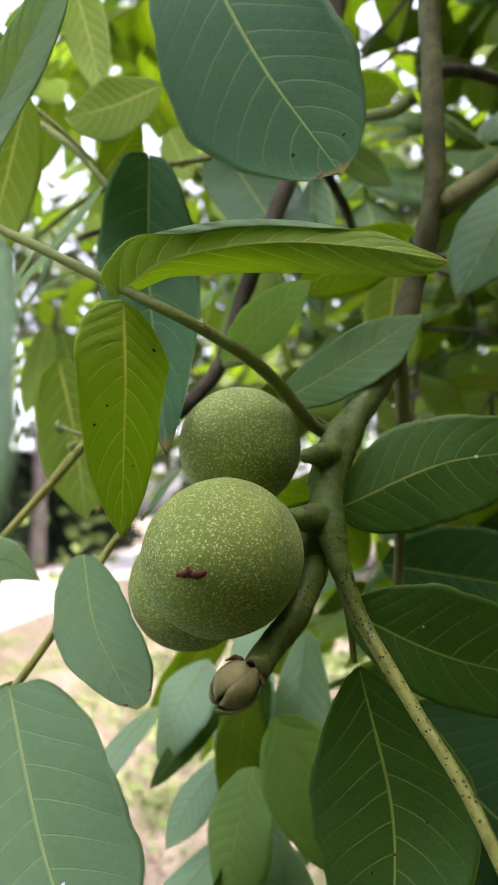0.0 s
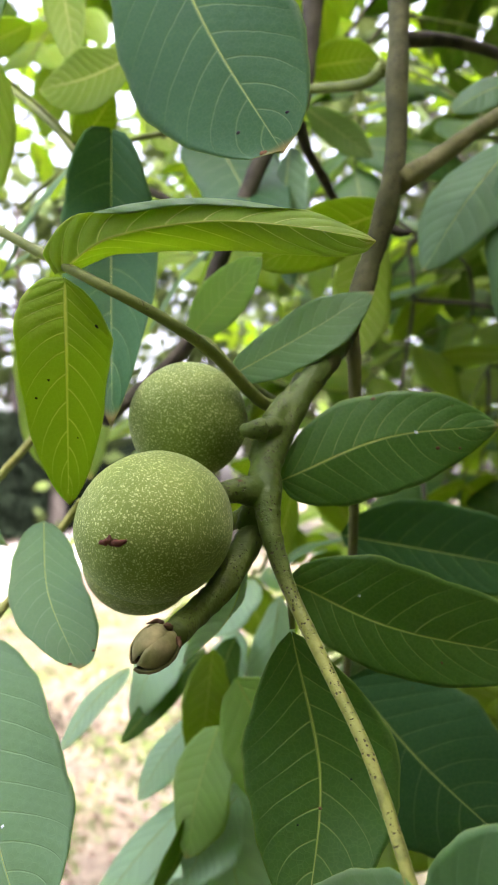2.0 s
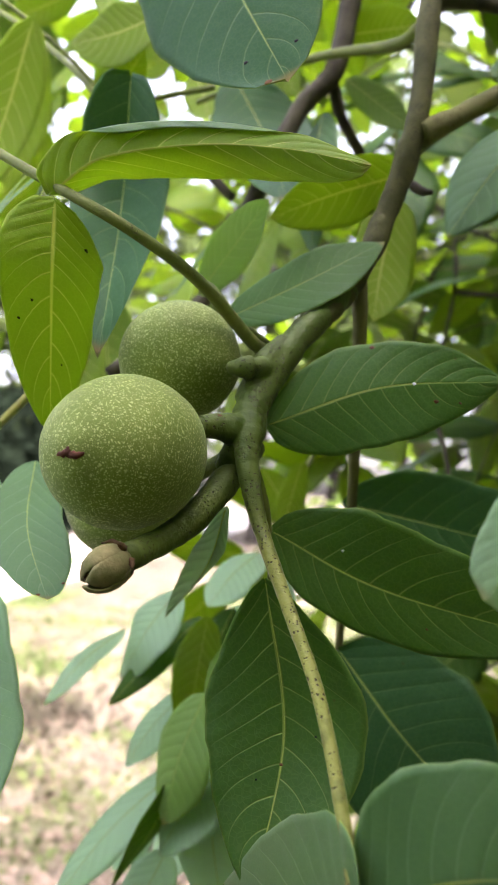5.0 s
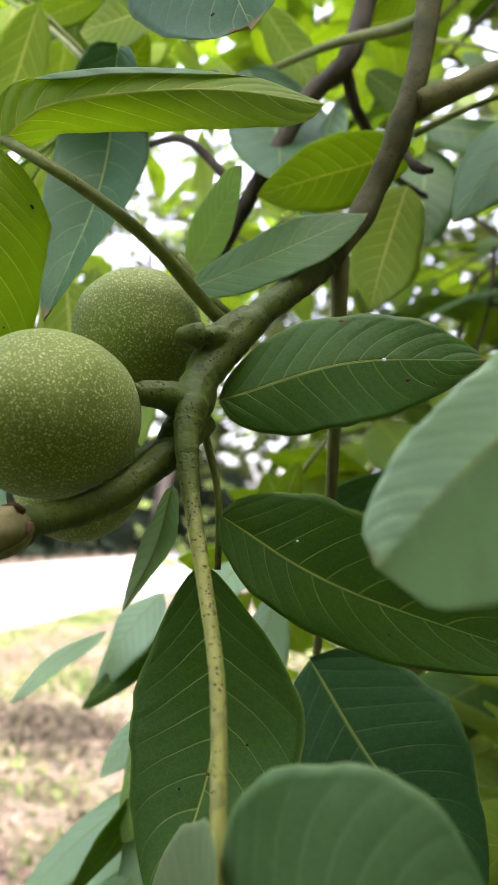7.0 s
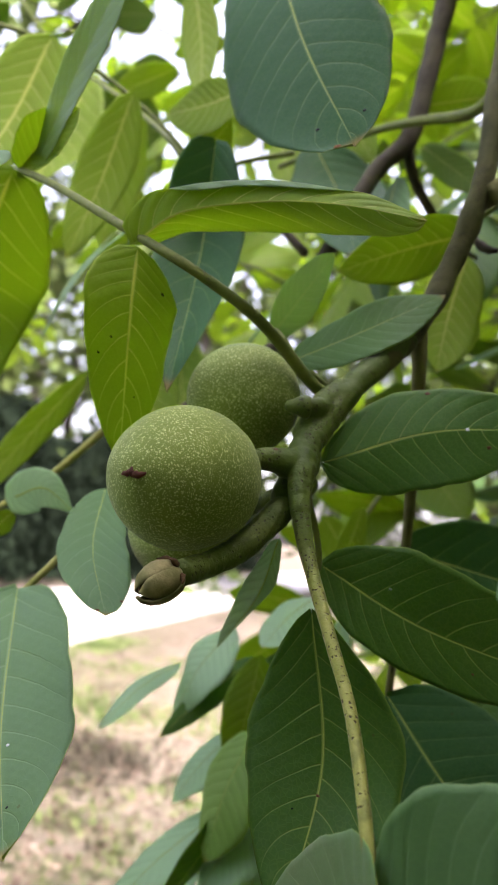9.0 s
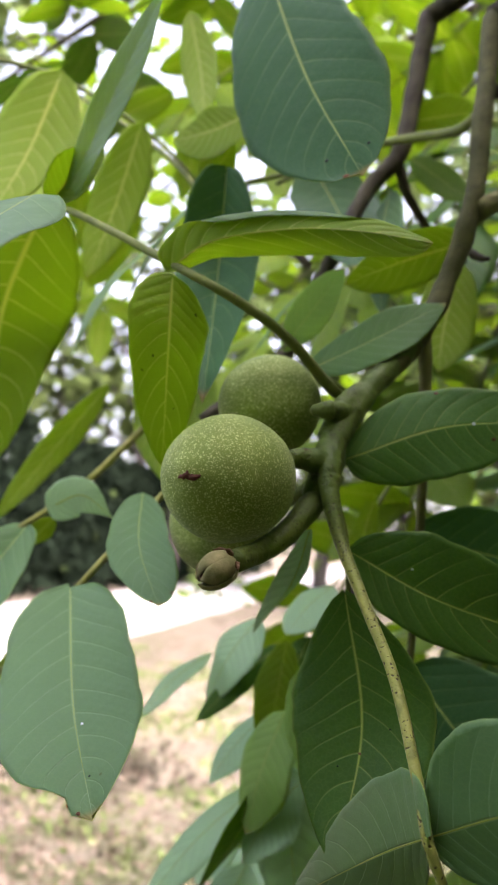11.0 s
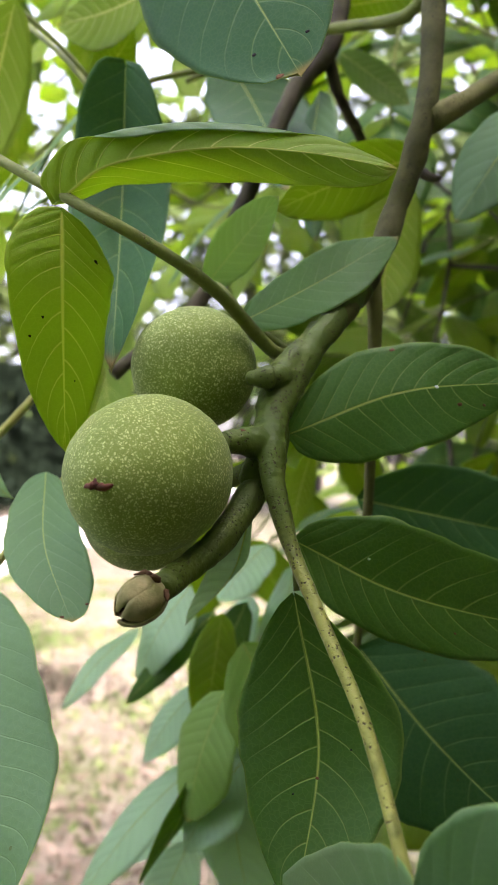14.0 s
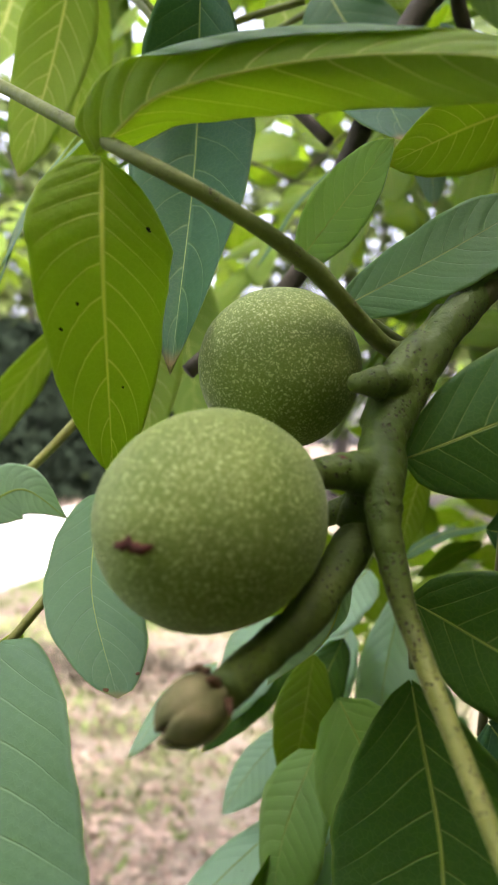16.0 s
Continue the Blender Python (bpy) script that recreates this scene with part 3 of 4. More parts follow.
walnut((-0.0104, 0.1783, 1.4864), 0.0233, (-0.210, -0.973, -0.100), "green walnut in a speckled husk on a short stalk", [(0.0059, 0.1856, 1.4957), (0.0086, 0.1901, 1.4964), (0.0119, 0.1934, 1.4970)], 1.18, True, (0.0030, 0.0029, 0.0030))
walnut((-0.0084, 0.2240, 1.5231), 0.0219, (-0.8, 0.5, 0.3), "green speckled walnut tucked behind the leaf stalk", [(0.0141, 0.2055, 1.5177), (0.0159, 0.2044, 1.5180), (0.0180, 0.2044, 1.5181), (0.0208, 0.2061, 1.5184)], 1.03, True, (0.0021, 0.0027, 0.0034, 0.0042))
walnut((-0.0276, 0.2348, 1.4723), 0.0232, (-0.6, 0.3, -0.6), "green walnut hanging half hidden below the others", [(-0.0016, 0.2261, 1.4808), (0.0097, 0.2179, 1.4861), (0.0193, 0.2109, 1.4912)], 1.04)

# ---- compound leaves ----
leaf_c = thing("compound_leaf", "bright walnut leaf on a long green stalk crossing the nuts", "leaf", "walnut leaves")
part("rachis", tube([(0.0348, 0.2339, 1.5391), (0.0291, 0.2277, 1.5318), (0.0202, 0.2261, 1.5295), (0.0039, 0.2009, 1.5443), (-0.0116, 0.1876, 1.5538), (-0.0401, 0.1827, 1.5687), (-0.1207, 0.2164, 1.6154), (-0.1804, 0.2528, 1.6343), (-0.2589, 0.2309, 1.6305)], (0.0042, 0.0032, 0.0025, 0.0022, 0.0020, 0.0018, 0.0016, 0.0014, 0.0012), 12, 60, 0.06), RACHIS, leaf_c)
leaflet(leaf_c, (-0.0425, 0.1824, 1.5688), (0.0039, 0.1807, 1.5826), (0.0567, 0.1726, 1.5721), (0.0077, 0.1923, 1.5769), (-0.0018, 0.1840, 1.5956), (UPPER_THIN, UNDER_YOUNG), wave=0.015, widest=0.30, seed=1, twist=82, lobe=0.035, foot=0.28, tipness=0.45, via=((-0.0258, 0.1785, 1.5773), (0.0317, 0.1749, 1.5782)), fold=(0.14, 0.82), nu=44, nv=16, rib=0)
blade_young = leaflet(leaf_c, (-0.0413, 0.1799, 1.5639), (-0.0414, 0.1835, 1.5378), (-0.0473, 0.2053, 1.4921), (-0.0526, 0.1702, 1.5410), (-0.0298, 0.1996, 1.5329), YOUNG, cup=0.1, seed=2, tipness=0.72, widest=0.42, foot=0.42, rib=0)
leaflet(leaf_c, (-0.0846, 0.1463, 1.5817), (-0.0396, 0.0409, 1.5062), (-0.0177, 0.0052, 1.4744), (-0.0219, 0.0500, 1.5193), (-0.0704, 0.0417, 1.5139), BLOOM_SHEEN, cup=-0.15, wave=0.14, tipness=0.95, widest=0.36, foot=0.4, seed=3)
leaflet(leaf_c, (-0.1223, 0.2163, 1.6169), (-0.1103, 0.2142, 1.6306), (-0.0966, 0.2136, 1.6431), (-0.1148, 0.2040, 1.6305), (-0.0951, 0.2096, 1.6207), YOUNG, seed=6, cup=0.2)
leaflet(leaf_c, (-0.1264, 0.2166, 1.6145), (-0.1652, 0.2510, 1.5681), (-0.1671, 0.2672, 1.4966), (-0.2002, 0.2412, 1.5737), (-0.1233, 0.2536, 1.5927), YOUNG, seed=4)
leaflet(leaf_c, (-0.1145, 0.2163, 1.6179), (-0.0816, 0.1882, 1.6478), (-0.0515, 0.1673, 1.6819), (-0.0876, 0.1874, 1.6551), (-0.0731, 0.1836, 1.6371), (UPPER_THIN, UNDER_YOUNG), seed=5)

leaf_k = thing("compound_leaf", "walnut leaf drooping on a pale stalk covered with dark specks", "leaf", "walnut leaves")
part("rachis", tube([(0.0240, 0.1949, 1.4852), (0.0273, 0.1909, 1.4743), (0.0320, 0.1856, 1.4635), (0.0430, 0.1690, 1.4444), (0.0523, 0.1525, 1.4285), (0.0602, 0.1345, 1.4065), (0.0630, 0.1269, 1.3961), (0.0677, 0.1291, 1.3844)], (0.0031, 0.0029, 0.0023, 0.0019, 0.0017, 0.0016, 0.0015, 0.0013), 14, 70, 0.06), SHOOT, leaf_k)
leaflet(leaf_k, (0.0629, 0.1253, 1.3970), (0.0490, 0.1574, 1.3775), (0.0145, 0.2252, 1.3293), (0.0429, 0.1917, 1.3445), (0.0531, 0.1418, 1.4080), BLOOM_SHEEN, seed=11, cup=-0.1)
leaflet(leaf_k, (0.0635, 0.1303, 1.3954), (0.0836, 0.1188, 1.4083), (0.1065, 0.1199, 1.4104), (0.0806, 0.1213, 1.4297), (0.0877, 0.1222, 1.3893), BLOOM_SHEEN, seed=12)

leaf_r = thing("compound_leaf", "dark green walnut leaf with large leaflets on a thin stalk", "leaf", "walnut leaves")
part("rachis", tube([(0.0204, 0.2150, 1.4946), (0.0230, 0.2200, 1.4856), (0.0273, 0.2209, 1.4734), (0.0295, 0.2212, 1.4612), (0.0309, 0.2204, 1.4474)], (0.0018, 0.0014, 0.0012, 0.0012, 0.0011), 8, 24, 0.05), RACHIS, leaf_r)
blade_side = leaflet(leaf_r, (0.0308, 0.2209, 1.4637), (0.0704, 0.2247, 1.4466), (0.1394, 0.2493, 1.4305), (0.0751, 0.2231, 1.4699), (0.0651, 0.2203, 1.4311), MATURE, seed=22, widest=0.47, tipness=0.7)
blade_low = leaflet(leaf_r, (0.0312, 0.2044, 1.4483), (0.0404, 0.2039, 1.4021), (0.0352, 0.1889, 1.3593), (0.0655, 0.1979, 1.4053), (0.0145, 0.2057, 1.4018), MATURE, seed=23, foot=0.72, widest=0.5)
leaflet(leaf_r, (0.0559, 0.2858, 1.4113), (0.0848, 0.2681, 1.3824), (0.1221, 0.2550, 1.3527), (0.1102, 0.2732, 1.4051), (0.0625, 0.2664, 1.3593), DEEP, seed=24)
leaflet(leaf_r, (0.0543, 0.3071, 1.4746), (0.1066, 0.3124, 1.4654), (0.1608, 0.3174, 1.4553), (0.1062, 0.3098, 1.4909), (0.1054, 0.3070, 1.4480), DEEP, seed=25)
leaflet(leaf_r, (0.0142, 0.2153, 1.4704), (0.0064, 0.2272, 1.4487), (-0.0165, 0.2636, 1.4225), (-0.0021, 0.2369, 1.4514), (0.0074, 0.2406, 1.4486), (UNDER_SKYLIT, UNDER_SKYLIT), seed=28)
leaf_d = thing("compound_leaf", "smooth green walnut leaf set close against the woody stem", "leaf", "walnut leaves")
part("rachis", tube([(0.0332, 0.2270, 1.5276), (0.0253, 0.2367, 1.5312), (0.0100, 0.2391, 1.5425), (-0.0040, 0.2429, 1.5577), (-0.0208, 0.2964, 1.5697)], (0.0016, 0.0014, 0.0012, 0.001, 0.0008), 8, 20, 0.05), RACHIS, leaf_d)
blade_h = leaflet(leaf_d, (0.0273, 0.2162, 1.5008), (0.0648, 0.2207, 1.5163), (0.1064, 0.2258, 1.5211), (0.0693, 0.2264, 1.5360), (0.0609, 0.2192, 1.4940), MATURE, seed=21, widest=0.44)
leaflet(leaf_d, (0.0082, 0.2288, 1.5411), (0.0361, 0.2356, 1.5582), (0.0631, 0.2465, 1.5774), (0.0292, 0.2385, 1.5670), (0.0437, 0.2303, 1.5478), FRESH, seed=26)
leaflet(leaf_d, (-0.0208, 0.2964, 1.5697), (0.0005, 0.2646, 1.5812), (0.0189, 0.2318, 1.5876), (-0.0086, 0.2684, 1.5890), (0.0088, 0.2605, 1.5730), HANG, seed=27)
leaf_n = thing("compound_leaf", "broad blue-green walnut leaf close to the camera", "leaf", "walnut leaves")
part("rachis", tube([(0.1643, 0.2028, 1.5156), (0.1325, 0.1595, 1.5007), (0.1102, 0.1211, 1.4902)], (0.0016, 0.0014, 0.0011), 8, 16, 0.05), RACHIS, leaf_n)
leaflet(leaf_n, (0.1235, 0.1278, 1.5068), (0.1007, 0.1194, 1.4822), (0.0834, 0.1198, 1.4599), (0.1118, 0.1283, 1.4630), (0.0937, 0.1221, 1.4912), SKYLIT, seed=29, tipness=0.32, foot=0.4)

leaf_t = thing("compound_leaf", "blue-green walnut leaf hanging over the nuts from above", "leaf", "walnut leaves")
part("rachis", tube([(-0.0059, 0.2940, 1.8523), (-0.0181, 0.2797, 1.7937), (-0.0205, 0.2510, 1.7378)], (0.0016, 0.0014, 0.0011), 8, 16, 0.05), RACHIS, leaf_t)
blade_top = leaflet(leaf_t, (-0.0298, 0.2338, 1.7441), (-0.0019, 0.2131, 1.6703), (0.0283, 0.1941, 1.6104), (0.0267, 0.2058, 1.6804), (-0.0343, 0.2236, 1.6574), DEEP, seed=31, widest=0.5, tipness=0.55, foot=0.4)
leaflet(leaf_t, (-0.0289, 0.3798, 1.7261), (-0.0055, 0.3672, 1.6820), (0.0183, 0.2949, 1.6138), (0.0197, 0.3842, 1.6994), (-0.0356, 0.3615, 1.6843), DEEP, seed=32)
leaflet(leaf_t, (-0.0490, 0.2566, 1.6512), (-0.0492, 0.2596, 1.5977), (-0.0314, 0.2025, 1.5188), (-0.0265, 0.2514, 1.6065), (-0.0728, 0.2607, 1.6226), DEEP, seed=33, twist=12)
leaflet(leaf_t, (-0.0553, 0.3119, 1.7216), (-0.0800, 0.3144, 1.7133), (-0.1077, 0.3203, 1.7117), (-0.0850, 0.3142, 1.7288), (-0.0770, 0.3109, 1.6929), YOUNG, seed=34)

leaf_l = thing("compound_leaf", "pale blue-green walnut leaf with drooping leaflets over the soil", "leaf", "walnut leaves")
part("rachis", tube([(-0.0552, 0.2427, 1.4917), (-0.0648, 0.2580, 1.4852), (-0.0918, 0.2315, 1.4376), (-0.1315, 0.2483, 1.3970), (-0.1712, 0.2569, 1.3610), (-0.2073, 0.2493, 1.3183)], (0.0019, 0.0018, 0.0016, 0.0014, 0.0013, 0.001), 10, 40, 0.06), STALK, leaf_l)
blade_small = leaflet(leaf_l, (-0.0733, 0.2500, 1.4829), (-0.0598, 0.2203, 1.4588), (-0.0406, 0.2001, 1.4365), (-0.0399, 0.2134, 1.4530), (-0.0776, 0.2246, 1.4623), BLOOM_SHEEN, seed=41, cup=0.1, tipness=0.5)
blade_large = leaflet(leaf_l, (-0.0923, 0.2252, 1.4371), (-0.0640, 0.1840, 1.3995), (-0.0375, 0.1535, 1.3741), (-0.0344, 0.1760, 1.4113), (-0.0975, 0.1831, 1.3983), BLOOM_SHEEN, seed=42, tipness=0.6, foot=0.45, bite=0.5)
leaflet(leaf_l, (-0.1531, 0.2535, 1.3760), (-0.1656, 0.2323, 1.3555), (-0.1658, 0.2107, 1.3169), (-0.1593, 0.2361, 1.3498), (-0.1749, 0.2259, 1.3614), BLOOM_SHEEN, seed=43)
leaf_m = thing("compound_leaf", "walnut leaf with a small heart-shaped leaflet on a thin stalk", "leaf", "walnut leaves")
part("rachis", tube([(-0.0840, 0.3001, 1.5382), (-0.1213, 0.2862, 1.4897), (-0.1467, 0.2677, 1.4621), (-0.1943, 0.2555, 1.4240), (-0.2264, 0.2425, 1.4032)], (0.0022, 0.0018, 0.0016, 0.0014, 0.001), 10, 40, 0.06), STALK, leaf_m)
leaflet(leaf_m, (-0.1298, 0.2698, 1.4750), (-0.1137, 0.2678, 1.4807), (-0.0979, 0.2730, 1.4703), (-0.1138, 0.2673, 1.4917), (-0.1140, 0.2685, 1.4691), SKYLIT, seed=45, widest=0.3, rib=0.0005, lobe=0.16, tipness=1.15, foot=0.35)
leaflet(leaf_m, (-0.1443, 0.2680, 1.4623), (-0.1542, 0.2415, 1.4253), (-0.1628, 0.2161, 1.3851), (-0.1338, 0.2441, 1.4297), (-0.1734, 0.2352, 1.4344), BLOOM_SHEEN, seed=46)


for blade, s, a, size, mat, under in (
        (blade_h, 0.62, 0.0, 0.0007, WHITE_SPECK, False), (blade_h, 0.73, 0.4, 0.0009, RUST_SPOT, False), (blade_h, 0.47, -0.9, 0.0010, RUST_SPOT, False), (blade_h, 0.83, 0.6, 0.0006, RUST_SPOT, False),
        (blade_young, 0.23, 0.7, 0.0009, BLACK_SPOT, True), (blade_young, 0.57, -0.4, 0.0005, BLACK_SPOT, True), (blade_young, 0.63, -0.7, 0.0005, BLACK_SPOT, True), (blade_young, 0.77, 0.3, 0.0004, BLACK_SPOT, True),
        (blade_large, 0.60, -0.1, 0.0007, WHITE_SPECK, False), (blade_large, 0.83, -0.1, 0.0005, BLACK_SPOT, False), (blade_large, 0.97, 0.6, 0.0009, RUST_SPOT, False), (blade_large, 0.93, 1.0, 0.0008, RUST_SPOT, False),
        (blade_small, 0.97, 0.5, 0.0008, RUST_SPOT, False), (blade_small, 0.9, -0.9, 0.0006, RUST_SPOT, False),
        (blade_top, 0.97, 0.5, 0.0014, RUST_SPOT, False), (blade_top, 0.87, 0.4, 0.0008, BLACK_SPOT, False), (blade_top, 0.9, -0.5, 0.0008, BLACK_SPOT, False),
        (blade_low, 0.6, 0.0, 0.0007, RUST_SPOT, False), (blade_low, 0.67, 0.3, 0.0004, BLACK_SPOT, False), (blade_low, 0.5, -0.4, 0.0004, BLACK_SPOT, False), (blade_side, 0.3, -0.3, 0.0005, WHITE_SPECK, False), (blade_side, 0.63, 0.5, 0.0006, RUST_SPOT, False)):
    spot(blade, s, a, size, mat, under)

# ---- leaves further in, behind the nuts ----
def leaf2(parent, base, tip, half, face, skin=MATURE, sag=0.06, seed=0, nu=16, nv=5, rib=0.00035, **kw):
    """A leaflet from base to tip, half as wide, its upper side turned towards face, arching a little."""
    b, t = Vector(base), Vector(tip)
    ax = (t - b).normalized()
    f = Vector(face)
    side = ax.cross(f).normalized()
    nrm = side.cross(ax).normalized()
    mid = (b + t) / 2 + nrm * (t - b).length * sag
    return leaflet(parent, b, mid, t, mid - side * half - nrm * half * 0.12, mid + side * half - nrm * half * 0.12, skin, seed=seed, nu=nu, nv=nv, rib=rib, **kw)


UP, DOWN = (-0.45, -0.45, 0.8), (-0.1, 0.8, 0.6)
leaf_b = thing("compound_leaf", "walnut leaf in shade behind the woody stem", "leaf", "walnut leaves")
part("rachis", tube([(0.0748, 0.2959, 1.6366), (0.0984, 0.3294, 1.6695), (0.1233, 0.3428, 1.6865), (0.1513, 0.3532, 1.6913), (0.1871, 0.3496, 1.6805)], (0.0018, 0.0015, 0.0013, 0.0012, 0.001), 8, 20, 0.05), RACHIS, leaf_b)
leaf2(leaf_b, (0.1425, 0.3224, 1.6744), (0.0940, 0.3153, 1.6057), 0.022, (-0.25, -0.85, 0.45), BLOOM_SHEEN, seed=51)
leaf2(leaf_b, (0.1484, 0.3132, 1.6788), (0.1355, 0.3044, 1.5591), 0.018, (-0.25, -0.85, 0.45), BLOOM_SHEEN, seed=52)
leaf2(leaf_b, (0.1498, 0.3352, 1.7143), (0.1124, 0.3312, 1.6962), 0.014, (-0.25, -0.85, 0.45), BLOOM_SHEEN, seed=53)
leaf2(leaf_b, (0.0741, 0.3036, 1.6322), (0.0128, 0.2778, 1.5988), 0.0155, DOWN, YOUNG, seed=54)
leaf2(leaf_b, (0.0709, 0.3439, 1.6367), (0.0615, 0.3152, 1.5631), 0.0175, DOWN, YOUNG, seed=55)
leaf2(leaf_b, (0.0261, 0.3675, 1.6964), (0.0278, 0.3442, 1.6060), 0.0155, UP, BLOOM_SHEEN, seed=56)
leaf2(leaf_b, (0.0376, 0.3834, 1.7557), (0.0799, 0.3738, 1.7541), 0.014, DOWN, YOUNG, seed=57)
leaf2(leaf_b, (0.0368, 0.4116, 1.7450), (0.0780, 0.3997, 1.7056), 0.0105, DOWN, seed=58)
leaf2(leaf_b, (-0.0291, 0.3950, 1.7785), (0.0090, 0.3914, 1.7216), 0.013, DOWN, YOUNG, seed=59)
leaf2(leaf_b, (0.1587, 0.6400, 1.6940), (0.0722, 0.6397, 1.6553), 0.014, UP, BLOOM_SHEEN, seed=60)
leaf2(leaf_b, (0.2302, 0.6503, 1.6249), (0.1633, 0.6952, 1.6283), 0.012, DOWN, YOUNG, seed=61)
leaf2(leaf_b, (0.1699, 0.6322, 1.6860), (0.1192, 0.6679, 1.6414), 0.016, DOWN, YOUNG, seed=62)
leaf2(leaf_b, (0.0282, 0.3685, 1.4960), (0.0184, 0.3684, 1.4501), 0.0078, DOWN, YOUNG, seed=63)
leaf2(leaf_b, (0.0587, 0.4094, 1.4662), (0.0149, 0.3601, 1.4493), 0.0075, UP, BLOOM_SHEEN, seed=64)
leaf2(leaf_b, (0.0591, 0.4381, 1.4532), (0.0260, 0.4229, 1.4349), 0.009, DOWN, seed=65)
leaf2(leaf_b, (-0.0033, 0.4370, 1.4922), (0.0277, 0.4405, 1.4445), 0.014, DOWN, YOUNG, seed=66)
leaf2(leaf_b, (-0.0249, 0.4189, 1.6597), (-0.0677, 0.4131, 1.5991), 0.008, UP, BLOOM_SHEEN, seed=67)

leaf_e = thing("compound_leaf", "yellow-green walnut leaf lit from behind, deeper in the crown", "leaf", "walnut leaves")
part("rachis", tube([(-0.2402, 0.2928, 1.7645), (-0.1844, 0.2996, 1.7484), (-0.1284, 0.3077, 1.7169), (-0.0857, 0.3233, 1.6770), (-0.0862, 0.3477, 1.6351)], (0.0018, 0.0015, 0.0013, 0.0012, 0.001), 8, 24, 0.05), RACHIS, leaf_e)
leaf2(leaf_e, (-0.1211, 0.2998, 1.7113), (-0.1460, 0.3015, 1.6124), 0.0165, DOWN, YOUNG, seed=171)
leaf2(leaf_e, (-0.1288, 0.3812, 1.5916), (-0.1059, 0.3647, 1.4973), 0.0235, DOWN, YOUNG, seed=172, foot=0.4)
leaf2(leaf_e, (-0.0968, 0.3023, 1.6423), (-0.1304, 0.2686, 1.5629), 0.0085, UP, BLOOM_SHEEN, seed=173)
leaf2(leaf_e, (-0.0840, 0.3236, 1.6788), (-0.1167, 0.3001, 1.6037), 0.0110, UP, BLOOM_SHEEN, seed=174)
leaf2(leaf_e, (-0.1759, 0.2919, 1.7440), (-0.1911, 0.2657, 1.6383), 0.0270, DOWN, YOUNG, seed=175)
leaf2(leaf_e, (-0.0875, 0.3226, 1.6786), (-0.0654, 0.3161, 1.7044), 0.0110, DOWN, YOUNG, seed=176)

leaf_g = thing("compound_leaf", "walnut leaf hanging below, coloured pale as by skylight, with one yellowing leaflet", "leaf", "walnut leaves")
part("rachis", tube([(0.0554, 0.4301, 1.5501), (0.0245, 0.3773, 1.4819), (0.0049, 0.4485, 1.4403), (-0.0068, 0.5270, 1.4279), (-0.0208, 0.5537, 1.3770), (-0.0305, 0.5547, 1.3098), (-0.0438, 0.5868, 1.2234)], (0.0018, 0.0016, 0.0014, 0.0013, 0.0011, 0.001, 0.0008), 8, 24, 0.05), RACHIS, leaf_g)
LIE = (-0.40, -0.62, 0.95)
leaf2(leaf_g, (-0.0093, 0.3266, 1.3748), (-0.0234, 0.3199, 1.3131), 0.0218, LIE, HANG, seed=71)
leaf2(leaf_g, (-0.0143, 0.3434, 1.4094), (-0.0232, 0.3499, 1.3444), 0.0132, (0.25, -0.85, 0.3), YOUNG, seed=81)
leaf2(leaf_g, (-0.0367, 0.3658, 1.4188), (-0.0619, 0.3555, 1.3690), 0.0218, LIE, SKYLIT, seed=72)
leaf2(leaf_g, (-0.0649, 0.3618, 1.3948), (-0.0896, 0.3187, 1.3629), 0.0086, (-0.15, -0.35, 0.9), SKYLIT, seed=74)
leaf2(leaf_g, (-0.0305, 0.3862, 1.3593), (-0.0617, 0.3730, 1.3157), 0.0145, LIE, SKYLIT, seed=75)
leaf2(leaf_g, (0.0000, 0.3360, 1.3376), (-0.0260, 0.3233, 1.2967), 0.0198, LIE, SKYLIT, seed=76)
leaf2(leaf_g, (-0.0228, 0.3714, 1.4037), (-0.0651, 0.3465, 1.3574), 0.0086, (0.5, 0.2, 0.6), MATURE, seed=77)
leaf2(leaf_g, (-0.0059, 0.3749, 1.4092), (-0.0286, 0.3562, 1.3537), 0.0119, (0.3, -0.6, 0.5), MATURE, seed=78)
leaf2(leaf_g, (0.0034, 0.3936, 1.4409), (-0.0200, 0.3702, 1.4100), 0.0187, LIE, SKYLIT, seed=79)
leaf2(leaf_g, (0.0196, 0.4025, 1.4277), (0.0128, 0.3903, 1.3374), 0.0187, LIE, SKYLIT, seed=82)
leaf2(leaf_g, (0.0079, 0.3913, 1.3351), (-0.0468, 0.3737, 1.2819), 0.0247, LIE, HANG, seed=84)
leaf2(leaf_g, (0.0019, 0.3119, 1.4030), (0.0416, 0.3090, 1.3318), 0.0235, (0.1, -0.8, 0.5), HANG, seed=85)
leaf2(leaf_g, (-0.0086, 0.3416, 1.3427), (0.0114, 0.3338, 1.2522), 0.0232, LIE, SKYLIT, seed=86)
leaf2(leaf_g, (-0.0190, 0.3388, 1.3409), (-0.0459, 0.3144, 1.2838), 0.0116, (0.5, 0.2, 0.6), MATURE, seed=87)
leaf2(leaf_g, (-0.0271, 0.3695, 1.3228), (-0.0845, 0.3355, 1.2567), 0.0153, LIE, SKYLIT, seed=88)
leaf2(leaf_g, (-0.0308, 0.3620, 1.2794), (-0.0479, 0.3389, 1.2265), 0.0206, LIE, SKYLIT, seed=89)
leaf2(leaf_g, (-0.0305, 0.4523, 1.2660), (-0.0523, 0.4252, 1.2246), 0.0211, LIE, SKYLIT, seed=92)
